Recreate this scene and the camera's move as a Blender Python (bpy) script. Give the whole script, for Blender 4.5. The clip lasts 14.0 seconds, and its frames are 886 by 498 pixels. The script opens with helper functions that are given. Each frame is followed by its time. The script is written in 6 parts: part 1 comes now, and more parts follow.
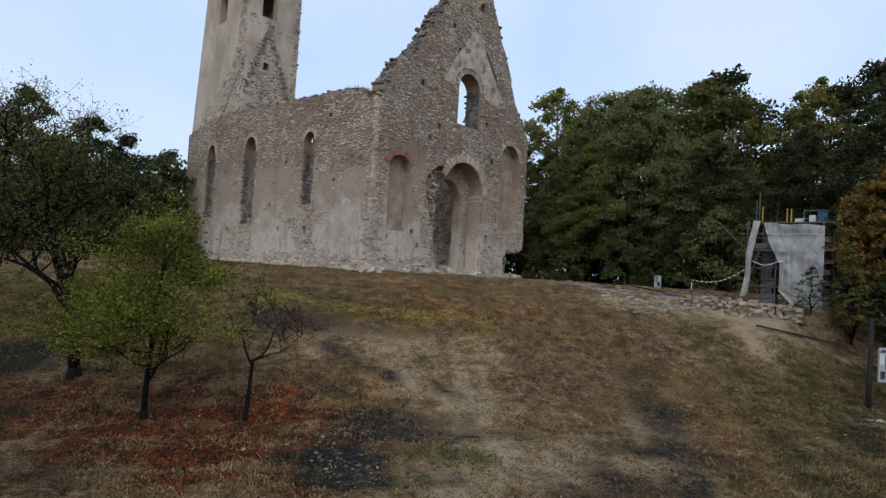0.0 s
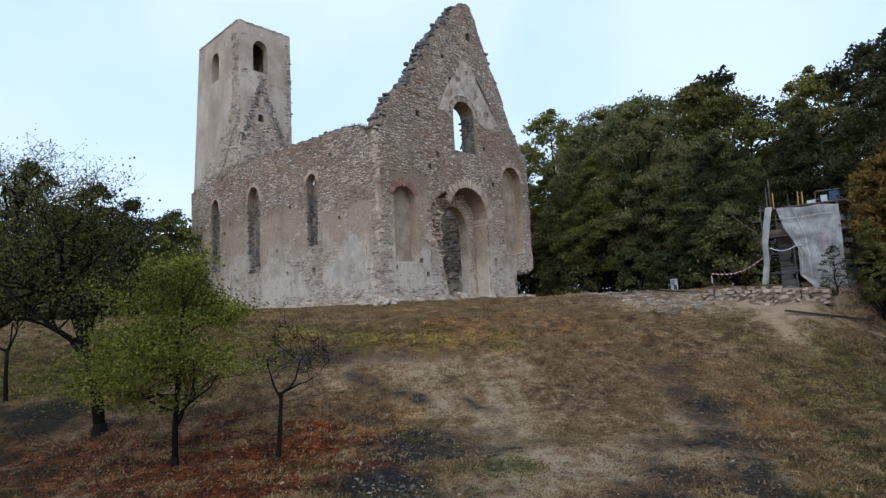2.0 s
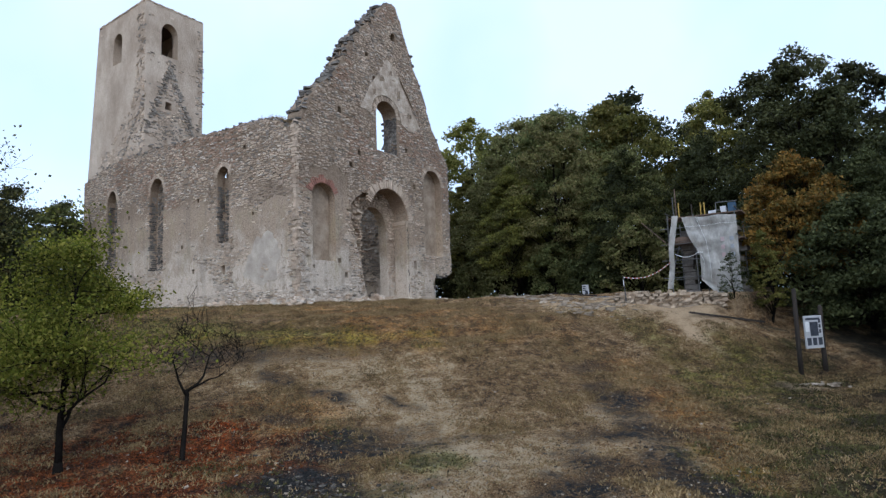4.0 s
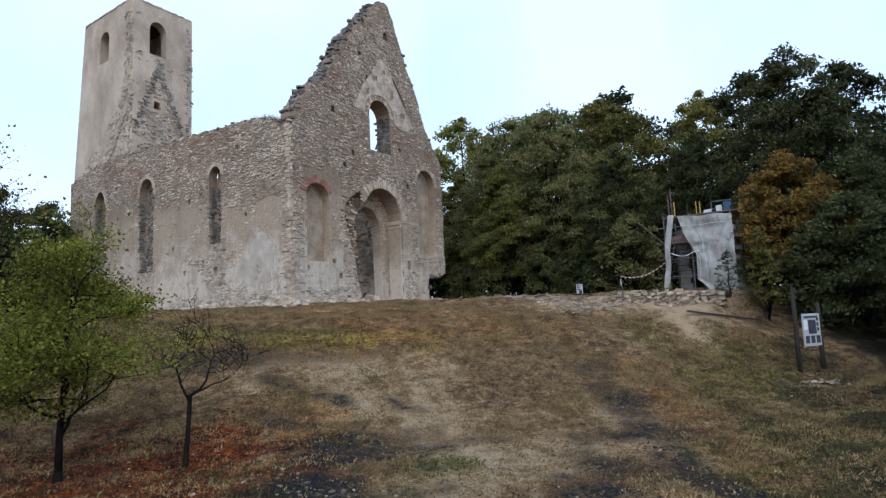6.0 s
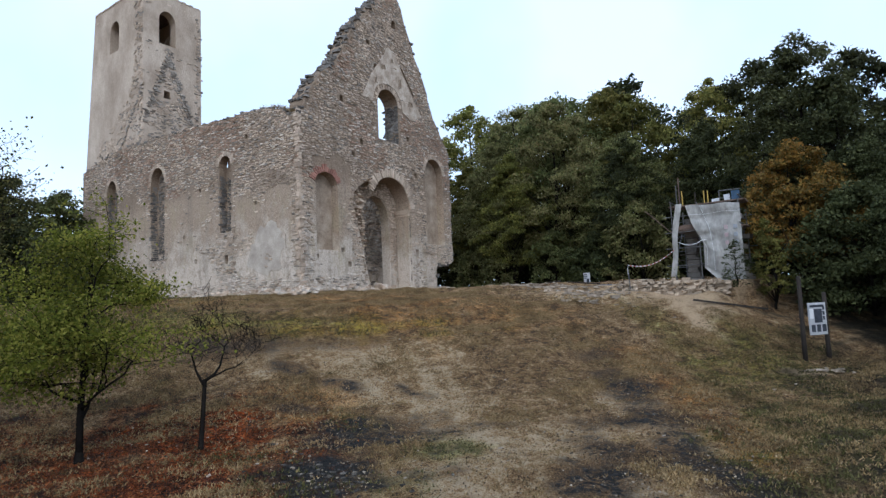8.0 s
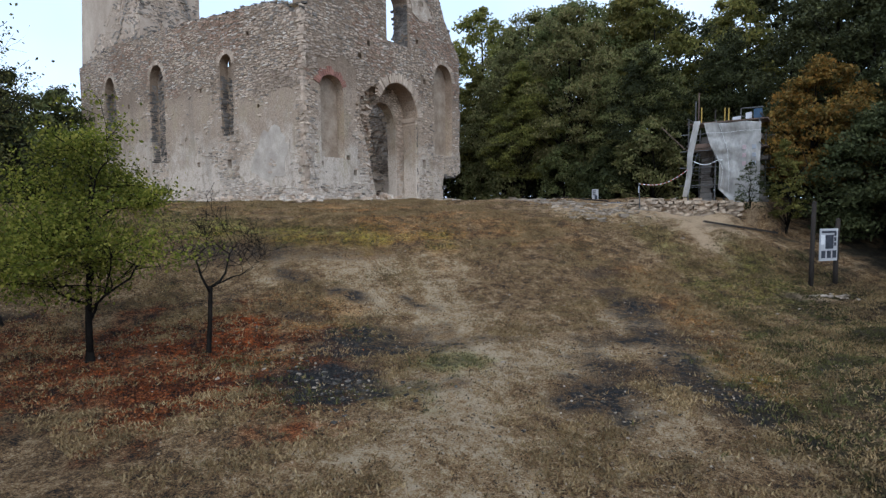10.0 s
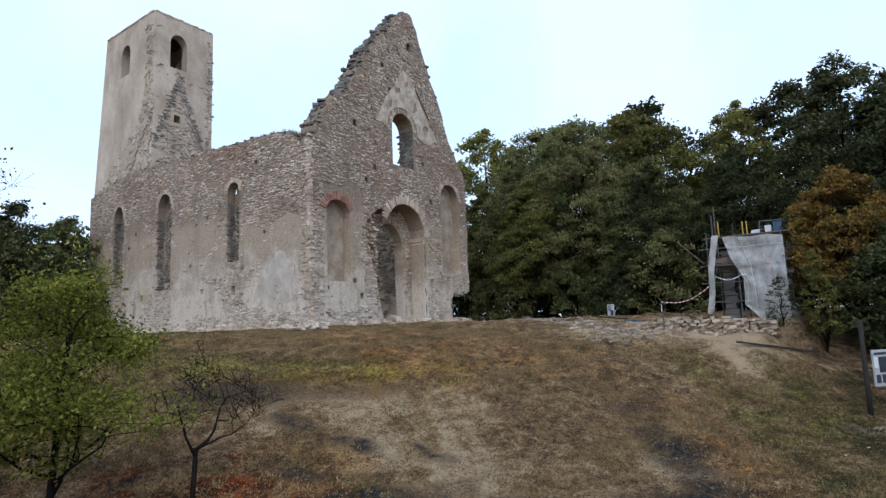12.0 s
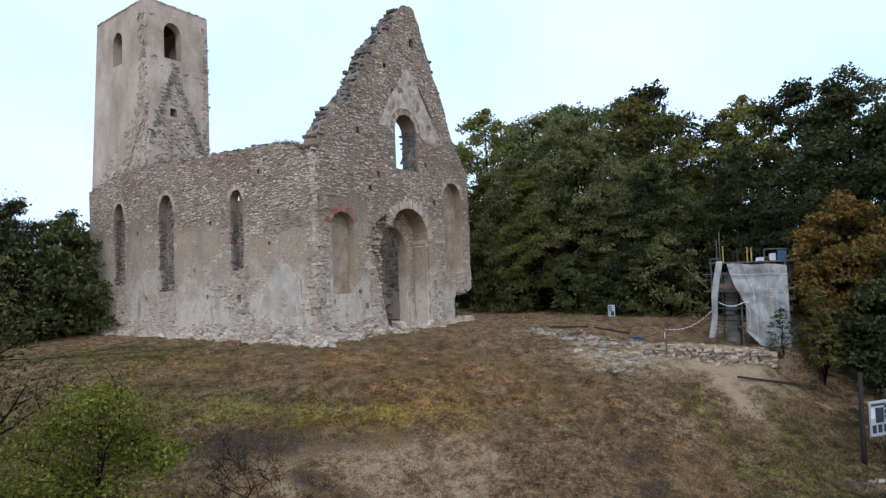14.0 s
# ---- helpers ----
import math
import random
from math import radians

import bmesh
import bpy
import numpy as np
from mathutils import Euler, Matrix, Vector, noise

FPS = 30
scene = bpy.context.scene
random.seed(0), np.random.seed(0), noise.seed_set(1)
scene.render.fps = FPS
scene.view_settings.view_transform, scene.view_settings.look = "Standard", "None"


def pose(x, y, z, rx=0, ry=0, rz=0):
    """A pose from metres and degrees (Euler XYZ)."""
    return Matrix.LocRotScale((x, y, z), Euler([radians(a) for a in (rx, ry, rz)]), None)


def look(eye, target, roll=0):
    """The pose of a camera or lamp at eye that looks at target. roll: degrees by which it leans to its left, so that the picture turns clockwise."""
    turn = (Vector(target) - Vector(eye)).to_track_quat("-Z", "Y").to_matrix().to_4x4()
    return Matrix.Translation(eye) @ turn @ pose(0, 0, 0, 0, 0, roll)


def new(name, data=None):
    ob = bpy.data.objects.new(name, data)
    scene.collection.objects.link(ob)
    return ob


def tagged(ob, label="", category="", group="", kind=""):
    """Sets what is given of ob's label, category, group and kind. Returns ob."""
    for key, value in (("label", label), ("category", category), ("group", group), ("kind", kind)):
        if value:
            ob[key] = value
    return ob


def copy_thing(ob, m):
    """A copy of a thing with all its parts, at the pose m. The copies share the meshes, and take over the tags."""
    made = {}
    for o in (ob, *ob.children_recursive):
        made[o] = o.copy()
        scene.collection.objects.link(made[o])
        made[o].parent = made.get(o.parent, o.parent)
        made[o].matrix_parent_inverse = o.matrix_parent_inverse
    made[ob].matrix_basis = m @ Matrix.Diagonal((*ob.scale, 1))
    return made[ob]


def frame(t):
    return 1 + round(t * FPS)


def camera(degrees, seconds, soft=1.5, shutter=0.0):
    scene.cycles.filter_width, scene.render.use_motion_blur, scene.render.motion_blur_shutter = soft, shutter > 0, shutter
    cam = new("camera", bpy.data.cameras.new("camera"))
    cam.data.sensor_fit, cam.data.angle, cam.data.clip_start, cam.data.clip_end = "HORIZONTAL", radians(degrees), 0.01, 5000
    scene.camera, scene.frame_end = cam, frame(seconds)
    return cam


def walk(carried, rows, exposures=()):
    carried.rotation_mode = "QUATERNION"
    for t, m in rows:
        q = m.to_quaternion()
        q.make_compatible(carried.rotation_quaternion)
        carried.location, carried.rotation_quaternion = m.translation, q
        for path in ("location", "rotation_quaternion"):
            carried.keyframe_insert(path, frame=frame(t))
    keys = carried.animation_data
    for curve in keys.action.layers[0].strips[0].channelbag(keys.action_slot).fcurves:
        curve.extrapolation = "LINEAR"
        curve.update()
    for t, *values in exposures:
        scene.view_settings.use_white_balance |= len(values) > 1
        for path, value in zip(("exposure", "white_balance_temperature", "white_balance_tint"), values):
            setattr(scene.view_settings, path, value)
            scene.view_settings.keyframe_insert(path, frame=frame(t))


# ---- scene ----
# Camera: a small drone hovering, rolling and rising in front of a ruined church on a slope.
cam = camera(76.15, 14.0, soft=1.35)
ROWS = [
    (0.0, 1.830, 1.246, 0.294, 42.83, 1.98, 3.39),
    (0.5, 1.911, 1.215, 0.295, 42.91, 1.78, 2.98),
    (1.0, 1.863, 1.191, 0.184, 43.61, 3.42, 1.94),
    (1.5, 1.694, 1.204, -0.012, 43.65, 5.16, -0.25),
    (2.0, 1.501, 1.182, -0.263, 43.32, 5.84, -2.89),
    (2.5, 1.470, 1.242, -0.519, 43.15, 5.18, -5.30),
    (2.7, 1.431, 1.264, -0.539, 43.07, 4.71, 1.45),
    (2.8, 1.412, 1.274, -0.549, 43.00, 4.60, 1.56),
    (2.9, 1.393, 1.285, -0.559, 44.40, 4.42, 1.54),
    (3.0, 1.373, 1.296, -0.568, 48.74, 4.43, 1.92),
    (3.1, 1.354, 1.307, -0.578, 50.30, 5.16, 1.97),
    (3.2, 1.335, 1.317, -0.588, 50.48, 5.58, 1.95),
    (3.3, 1.315, 1.328, -0.598, 47.66, 6.06, 1.53),
    (3.4, 1.296, 1.339, -0.608, 42.40, 6.27, 0.28),
    (3.5, 1.277, 1.349, -0.618, 37.90, 6.46, -0.75),
    (3.6, 1.277, 1.349, -0.618, 36.07, 6.02, -1.91),
    (3.7, 1.230, 1.335, -0.611, 35.32, 6.22, -1.92),
    (5.8, 0.696, 1.166, -0.532, 33.14, 6.35, -2.96),
    (6.0, 0.696, 1.166, -0.532, 33.30, 6.28, -2.70),
    (6.5, 0.745, 1.154, -0.507, 33.86, 6.04, -1.85),
    (7.0, 0.789, 1.133, -0.510, 34.15, 5.85, -1.54),
    (7.5, 0.791, 1.074, -0.510, 34.13, 5.18, -1.87),
    (8.0, 0.797, 1.019, -0.535, 34.16, 5.14, -2.56),
    (8.5, 0.818, 0.961, -0.521, 34.56, 4.47, -2.00),
    (9.0, 0.856, 0.927, -0.541, 34.93, 4.18, -1.29),
    (9.2, 0.810, 0.949, -0.615, 34.95, -1.83, -0.59),
    (9.45, 0.725, 1.03, -0.555, 34.9, -3.9, -0.6),
    (11.3, 0.085, 1.65, -0.1, 34.65, -3.28, -0.82),
    (11.5, -0.036, 1.749, 0.04, 34.877, -0.53, -0.48),
    (12.0, -0.115, 1.945, 0.06, 35.22, 7.27, -2.28),
    (12.5, -0.29, 1.965, 0.545, 35.23, 6.78, -3.77),
    (13.0, -0.25, 1.9, 1.21, 34.79, 4.42, -3.2),
    (13.5, -0.3, 1.7, 2.0, 34.1, 2.35, -3.22),
    (14.0, -0.2, 1.5, 2.7, 34.9, 2.25, -2.28),
]
walk(cam, [(t, pose(x, y, z, 90 + pitch, 0, yaw) @ pose(0, 0, 0, 0, 0, roll)) for t, x, y, z, yaw, pitch, roll in ROWS],
     exposures=[(0.0, -0.42, 5550, 8), (0.5, -0.34, 5500, 8), (1.0, -0.18, 5400, 8), (1.5, -0.15, 5350, 8), (2.5, -0.14, 5350, 8), (3.5, -0.05, 5350, 8), (6.0, 0.06, 5350, 8), (14.0, 0.06, 5350, 8)])

# ---- world and light: a bright overcast sky ----
world = bpy.data.worlds.new("overcast")
scene.world = world
world.use_nodes = True
wn, wl = world.node_tree.nodes, world.node_tree.links
wn.clear()
w_out, w_bg, w_bg2, w_add = wn.new("ShaderNodeOutputWorld"), wn.new("ShaderNodeBackground"), wn.new("ShaderNodeBackground"), wn.new("ShaderNodeAddShader")
w_sky = wn.new("ShaderNodeTexSky")
w_sky.sky_type, w_sky.sun_disc = "NISHITA", False
w_sky.sun_elevation, w_sky.sun_rotation, w_sky.air_density, w_sky.dust_density = radians(45), radians(143), 1.0, 4.0
w_bg.inputs["Strength"].default_value = 0.05
wl.new(w_sky.outputs["Color"], w_bg.inputs["Color"])
# the cloud sheet: near white with soft, broad, slightly blue patches
w_co, w_noise, w_ramp = wn.new("ShaderNodeTexCoord"), wn.new("ShaderNodeTexNoise"), wn.new("ShaderNodeValToRGB")
w_noise.inputs["Scale"].default_value, w_noise.inputs["Detail"].default_value = 2.2, 4.0
w_ramp.color_ramp.elements[0].position, w_ramp.color_ramp.elements[0].color = 0.32, (0.7, 0.82, 0.95, 1)
w_ramp.color_ramp.elements[1].position, w_ramp.color_ramp.elements[1].color = 0.62, (0.925, 0.955, 1.0, 1)
wl.new(w_co.outputs["Generated"], w_noise.inputs["Vector"])
wl.new(w_noise.outputs["Fac"], w_ramp.inputs["Fac"])
wl.new(w_ramp.outputs["Color"], w_bg2.inputs["Color"])
w_bg2.inputs["Strength"].default_value = 1.0
wl.new(w_bg.outputs[0], w_add.inputs[0])
wl.new(w_bg2.outputs[0], w_add.inputs[1])
wl.new(w_add.outputs[0], w_out.inputs["Surface"])

sun = new("sun", bpy.data.lights.new("sun", "SUN"))
sun.data.energy, sun.data.angle, sun.data.color = 1.15, radians(40), (1.0, 0.96, 0.9)
sun.matrix_world = look((8, -10, 30), (-10, 14, 0))


# ---- materials ----
def mat(name, colors, scale=6.0, rough=0.9, bump=0.3, fine=40.0, metal=0.0, island=0.0, obj=0.0, stretch=(1, 1, 1), spec=0.25):
    """A rough natural surface: a broad noise through the given colours, a fine grain, relief, and pieces that differ."""
    m = bpy.data.materials.new(name)
    m.use_nodes = True
    n, l = m.node_tree.nodes, m.node_tree.links
    p = n["Principled BSDF"]
    p.inputs["Roughness"].default_value, p.inputs["Metallic"].default_value = rough, metal
    p.inputs["Specular IOR Level"].default_value = spec
    co, mp = n.new("ShaderNodeNewGeometry"), n.new("ShaderNodeMapping")
    l.new(co.outputs["Position"], mp.inputs["Vector"])
    mp.inputs["Scale"].default_value = stretch
    broad, grain, ramp = n.new("ShaderNodeTexNoise"), n.new("ShaderNodeTexNoise"), n.new("ShaderNodeValToRGB")
    broad.inputs["Scale"].default_value, broad.inputs["Detail"].default_value, broad.inputs["Roughness"].default_value = scale, 6, 0.62
    grain.inputs["Scale"].default_value, grain.inputs["Detail"].default_value = fine, 4
    l.new(mp.outputs["Vector"], broad.inputs["Vector"])
    l.new(mp.outputs["Vector"], grain.inputs["Vector"])
    els = ramp.color_ramp.elements
    for k, c in enumerate(colors):
        e = els[k] if k < 2 else els.new(1.0)
        e.position = 0.3 + 0.4 * k / max(1, len(colors) - 1)
        e.color = (*c, 1)
    l.new(broad.outputs["Fac"], ramp.inputs["Fac"])
    col = ramp.outputs["Color"]
    hsv = n.new("ShaderNodeHueSaturation")
    l.new(col, hsv.inputs["Color"])
    add = n.new("ShaderNodeMath")
    add.operation = "MULTIPLY_ADD"
    l.new(grain.outputs["Fac"], add.inputs[0])
    add.inputs[1].default_value, add.inputs[2].default_value = 0.5, 0.75
    val = add.outputs[0]
    for amount, source in ((island, co.outputs["Random Per Island"]), (obj, None)):
        if amount:
            if source is None:
                info = n.new("ShaderNodeObjectInfo")
                source = info.outputs["Random"]
            more = n.new("ShaderNodeMath")
            more.operation = "MULTIPLY_ADD"
            l.new(source, more.inputs[0])
            more.inputs[1].default_value = amount
            less = n.new("ShaderNodeMath")
            less.operation = "SUBTRACT"
            l.new(val, less.inputs[0])
            less.inputs[1].default_value = amount / 2
            l.new(less.outputs[0], more.inputs[2])
            val = more.outputs[0]
    l.new(val, hsv.inputs["Value"])
    l.new(hsv.outputs["Color"], p.inputs["Base Color"])
    if bump:
        b = n.new("ShaderNodeBump")
        b.inputs["Strength"].default_value, b.inputs["Distance"].default_value = bump, 0.05
        l.new(grain.outputs["Fac"], b.inputs["Height"])
        l.new(b.outputs["Normal"], p.inputs["Normal"])
    return m


def leaf_mat(name, colors, trans=0.35, vary=0.0):
    """Leaves: pieces of different tint, part of the light coming through."""
    m = bpy.data.materials.new(name)
    m.use_nodes = True
    n, l = m.node_tree.nodes, m.node_tree.links
    p, out = n["Principled BSDF"], n["Material Output"]
    geo, ramp, tr, mix = n.new("ShaderNodeNewGeometry"), n.new("ShaderNodeValToRGB"), n.new("ShaderNodeBsdfTranslucent"), n.new("ShaderNodeMixShader")
    els = ramp.color_ramp.elements
    for k, c in enumerate(colors):
        e = els[k] if k < 2 else els.new(1.0)
        e.position, e.color = k / max(1, len(colors) - 1), (*c, 1)
    l.new(geo.outputs["Random Per Island"], ramp.inputs["Fac"])
    info, hsv = n.new("ShaderNodeObjectInfo"), n.new("ShaderNodeHueSaturation")
    span = n.new("ShaderNodeMath")
    span.operation = "MULTIPLY_ADD"
    l.new(info.outputs["Random"], span.inputs[0])
    span.inputs[1].default_value, span.inputs[2].default_value = 0.7, 0.65
    tuft, tone = n.new("ShaderNodeTexNoise"), n.new("ShaderNodeMath")
    tuft.inputs["Scale"].default_value, tuft.inputs["Detail"].default_value = 1.3, 3.0
    l.new(geo.outputs["Position"], tuft.inputs["Vector"])
    tone.operation = "MULTIPLY_ADD"
    l.new(tuft.outputs["Fac"], tone.inputs[0])
    tone.inputs[1].default_value, tone.inputs[2].default_value = 2.0, 0.0
    both = n.new("ShaderNodeMath")
    both.operation = "MULTIPLY"
    l.new(span.outputs[0], both.inputs[0])
    l.new(tone.outputs[0], both.inputs[1])
    l.new(both.outputs[0], hsv.inputs["Value"])
    # each plant has a hue of its own
    wild, part_, hue = n.new("ShaderNodeMath"), n.new("ShaderNodeMath"), n.new("ShaderNodeMath")
    wild.operation, part_.operation, hue.operation = "MULTIPLY", "FRACT", "MULTIPLY_ADD"
    l.new(info.outputs["Random"], wild.inputs[0])
    wild.inputs[1].default_value = 7.3
    l.new(wild.outputs[0], part_.inputs[0])
    l.new(part_.outputs[0], hue.inputs[0])
    hue.inputs[1].default_value, hue.inputs[2].default_value = vary, 0.5 - vary / 2
    l.new(hue.outputs[0], hsv.inputs["Hue"])
    l.new(ramp.outputs["Color"], hsv.inputs["Color"])
    l.new(hsv.outputs["Color"], p.inputs["Base Color"])
    l.new(hsv.outputs["Color"], tr.inputs["Color"])
    p.inputs["Roughness"].default_value = 0.6
    p.inputs["Specular IOR Level"].default_value = 0.1
    mix.inputs[0].default_value = trans
    l.new(p.outputs[0], mix.inputs[1])
    l.new(tr.outputs[0], mix.inputs[2])
    l.new(mix.outputs[0], out.inputs["Surface"])
    return m


M_STONE = mat("rubble_stone", [(0.26, 0.197, 0.143), (0.446, 0.348, 0.258), (0.612, 0.493, 0.38)], 0.7, 0.95, 0.8, 25, island=0.4)
M_STONE_RUST = mat("rusty_stone", [(0.21, 0.13, 0.088), (0.34, 0.228, 0.16), (0.46, 0.335, 0.25)], 0.9, 0.95, 0.8, 25, island=0.4)
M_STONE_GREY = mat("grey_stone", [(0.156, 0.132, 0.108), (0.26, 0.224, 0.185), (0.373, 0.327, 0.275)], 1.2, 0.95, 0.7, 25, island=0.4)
M_STONE_PALE = mat("pale_stone", [(0.373, 0.315, 0.255), (0.519, 0.445, 0.365), (0.623, 0.55, 0.462)], 1.5, 0.95, 0.6, 25, island=0.45)
# darkest stone tone: wall tops, window backs, reveals and chapel stump
M_STONE_DARK = mat("dark_stone", [(0.07, 0.062, 0.055), (0.14, 0.125, 0.11), (0.22, 0.2, 0.175)], 1.5, 0.95, 0.6, 25, island=0.6)
M_BRICK = mat("red_brick", [(0.2, 0.086, 0.06), (0.32, 0.165, 0.122)], 3, 0.9, 0.5, 40, island=0.5)
M_PLASTER = mat("lime_plaster", [(0.239, 0.182, 0.131), (0.395, 0.318, 0.242), (0.561, 0.475, 0.385)], 2.4, 0.95, 0.8, 14)
M_BARK = mat("bark", [(0.008, 0.007, 0.006), (0.022, 0.018, 0.015)], 8, 1.0, 0.8, 60, stretch=(1, 1, 0.3), spec=0.03)
M_WOOD = mat("grey_wood", [(0.02, 0.016, 0.013), (0.048, 0.038, 0.031)], 6, 0.9, 0.4, 60, stretch=(1, 1, 0.2))
M_WOOD_OLD = mat("brown_board", [(0.09, 0.06, 0.045), (0.17, 0.12, 0.09)], 4, 0.9, 0.4, 60)
M_STEEL = mat("galvanised_steel", [(0.07, 0.068, 0.066), (0.13, 0.126, 0.12)], 6, 0.6, 0.1, 60, metal=0.4)
M_WHITE = mat("white_board", [(0.68, 0.68, 0.68), (0.8, 0.8, 0.8)], 3, 0.5, 0.05, 60)
M_PANEL = mat("printed_panel", [(0.4, 0.4, 0.41), (0.52, 0.52, 0.53)], 3, 0.4, 0.05, 60)
M_NICHE = mat("warm_plaster", [(0.2, 0.148, 0.103), (0.31, 0.238, 0.17), (0.43, 0.35, 0.265)], 1.7, 0.95, 0.5, 16)
M_DARK = mat("dark_print", [(0.03, 0.035, 0.045), (0.07, 0.075, 0.09)], 9, 0.5, 0.05, 60)
M_BLUE = mat("blue_tarp", [(0.03, 0.06, 0.1), (0.05, 0.09, 0.15)], 5, 0.5, 0.3, 30)
M_SHEET = mat("grey_debris_sheet", [(0.31, 0.295, 0.27), (0.45, 0.43, 0.397), (0.58, 0.555, 0.515)], 5, 0.8, 1.0, 13, stretch=(1, 1, 0.45))
M_RENDER = mat("grey_cement_render", [(0.311, 0.262, 0.212), (0.415, 0.355, 0.289), (0.539, 0.47, 0.39)], 1.6, 0.95, 0.3, 25)
M_LEAF_FOREST = leaf_mat("oak_leaves", [(0.058, 0.064, 0.022), (0.11, 0.118, 0.04), (0.185, 0.184, 0.068), (0.16, 0.142, 0.058)], 0.45, 0.05)
M_LEAF_YELLOW = leaf_mat("turning_leaves", [(0.075, 0.078, 0.02), (0.14, 0.132, 0.034), (0.21, 0.176, 0.046)], 0.45, 0.04)
# darker leaf colours with the shade of the wood painted in
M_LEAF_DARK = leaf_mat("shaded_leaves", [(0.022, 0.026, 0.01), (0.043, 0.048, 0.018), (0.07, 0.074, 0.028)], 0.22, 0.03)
M_LEAF_GREEN = leaf_mat("fresh_leaves", [(0.058, 0.07, 0.009), (0.118, 0.127, 0.016), (0.24, 0.217, 0.04)], 0.5)
M_LEAF_OLIVE = leaf_mat("olive_leaves", [(0.045, 0.05, 0.015), (0.1, 0.098, 0.026), (0.24, 0.205, 0.06)])
M_LEAF_ORANGE = leaf_mat("autumn_leaves", [(0.06, 0.06, 0.02), (0.15, 0.105, 0.026), (0.29, 0.145, 0.028), (0.16, 0.12, 0.034), (0.32, 0.19, 0.04)])
M_LITTER = leaf_mat("fallen_leaves", [(0.07, 0.024, 0.009), (0.15, 0.048, 0.015), (0.24, 0.086, 0.026), (0.04, 0.018, 0.009)], 0.1)
M_FLECK = leaf_mat("dry_fragments", [(0.03, 0.022, 0.014), (0.08, 0.05, 0.026), (0.16, 0.108, 0.056), (0.28, 0.21, 0.13)], 0.1)
M_GOLD = leaf_mat("golden_grass", [(0.1, 0.064, 0.028), (0.19, 0.125, 0.058), (0.31, 0.22, 0.12)], 0.2)
M_GRASS = leaf_mat("green_grass", [(0.045, 0.043, 0.014), (0.09, 0.083, 0.028), (0.15, 0.134, 0.05)], 0.2)
M_STRAW = leaf_mat("dry_grass", [(0.16, 0.103, 0.045), (0.27, 0.18, 0.08), (0.38, 0.275, 0.14), (0.07, 0.05, 0.022)], 0.2)


# the debris sheet lets a little of what stands behind it show through
M_SHEET.node_tree.nodes["Principled BSDF"].inputs["Alpha"].default_value = 0.58


# ---- building helpers ----
def mesh_of(name, verts, faces, material, smooth=False):
    me = bpy.data.meshes.new(name)
    me.from_pydata([tuple(v) for v in verts], [], [tuple(f) for f in faces])
    me.update()
    me.materials.append(material)
    if smooth:
        me.polygons.foreach_set("use_smooth", [True] * len(me.polygons))
    return me


def thing(name, at, label, category, group="", kind=""):
    """An empty at the base of a thing, which carries its parts."""
    ob = new(name)
    ob.location = at
    ob.empty_display_size = 0.2
    return tagged(ob, label, category, group, kind)


def add_part(name, me, parent, label="", kind=""):
    """A mesh, given in world places, under a thing or a part."""
    ob = new(name, me)
    ob.parent = parent
    top, off = parent, Vector((0, 0, 0))
    while top is not None:
        off += top.location
        top = top.parent
    ob.location = -off
    return tagged(ob, label, kind=kind)


def box(c, size, jitter=0.0, turn=0.0, rng=random):
    """Eight corners and six faces of a block, its corners moved at random."""
    sx, sy, sz = size[0] / 2, size[1] / 2, size[2] / 2
    ca, sa = math.cos(turn), math.sin(turn)
    v = []
    for k in range(8):
        x, y, z = (sx if k & 1 else -sx), (sy if k & 2 else -sy), (sz if k & 4 else -sz)
        x += rng.uniform(-1, 1) * jitter * sx
        y += rng.uniform(-1, 1) * jitter * sy
        z += rng.uniform(-1, 1) * jitter * sz
        v.append((c[0] + ca * x - sa * y, c[1] + sa * x + ca * y, c[2] + z))
    return v, [(0, 2, 3, 1), (4, 5, 7, 6), (0, 1, 5, 4), (2, 6, 7, 3), (0, 4, 6, 2), (1, 3, 7, 5)]


class Heap:
    """Gathers the corners and faces of many pieces for one mesh."""

    def __init__(self):
        self.v, self.f = [], []

    def add(self, vf):
        n = len(self.v)
        self.v += vf[0]
        self.f += [tuple(i + n for i in f) for f in vf[1]]
        return self

    def mesh(self, name, material, smooth=False):
        return mesh_of(name, self.v, self.f, material, smooth)


def tube(path, radii, sides=6):
    """A tapered tube along a path."""
    v, f = [], []
    for k, p in enumerate(path):
        a, b = path[max(0, k - 1)], path[min(len(path) - 1, k + 1)]
        d = Vector(b) - Vector(a)
        d = d.normalized() if d.length > 1e-6 else Vector((0, 0, 1))
        s = d.cross(Vector((0.31, 0.82, 0.1)))
        s = s.normalized() if s.length > 1e-3 else Vector((1, 0, 0))
        t = d.cross(s)
        for j in range(sides):
            w = 2 * math.pi * j / sides
            q = Vector(p) + radii[k] * (math.cos(w) * s + math.sin(w) * t)
            v.append(tuple(q))
    for k in range(len(path) - 1):
        for j in range(sides):
            a, b = k * sides + j, k * sides + (j + 1) % sides
            f.append((a, b, b + sides, a + sides))
    f.append(tuple(range(sides - 1, -1, -1)))
    f.append(tuple((len(path) - 1) * sides + j for j in range(sides)))
    return v, f


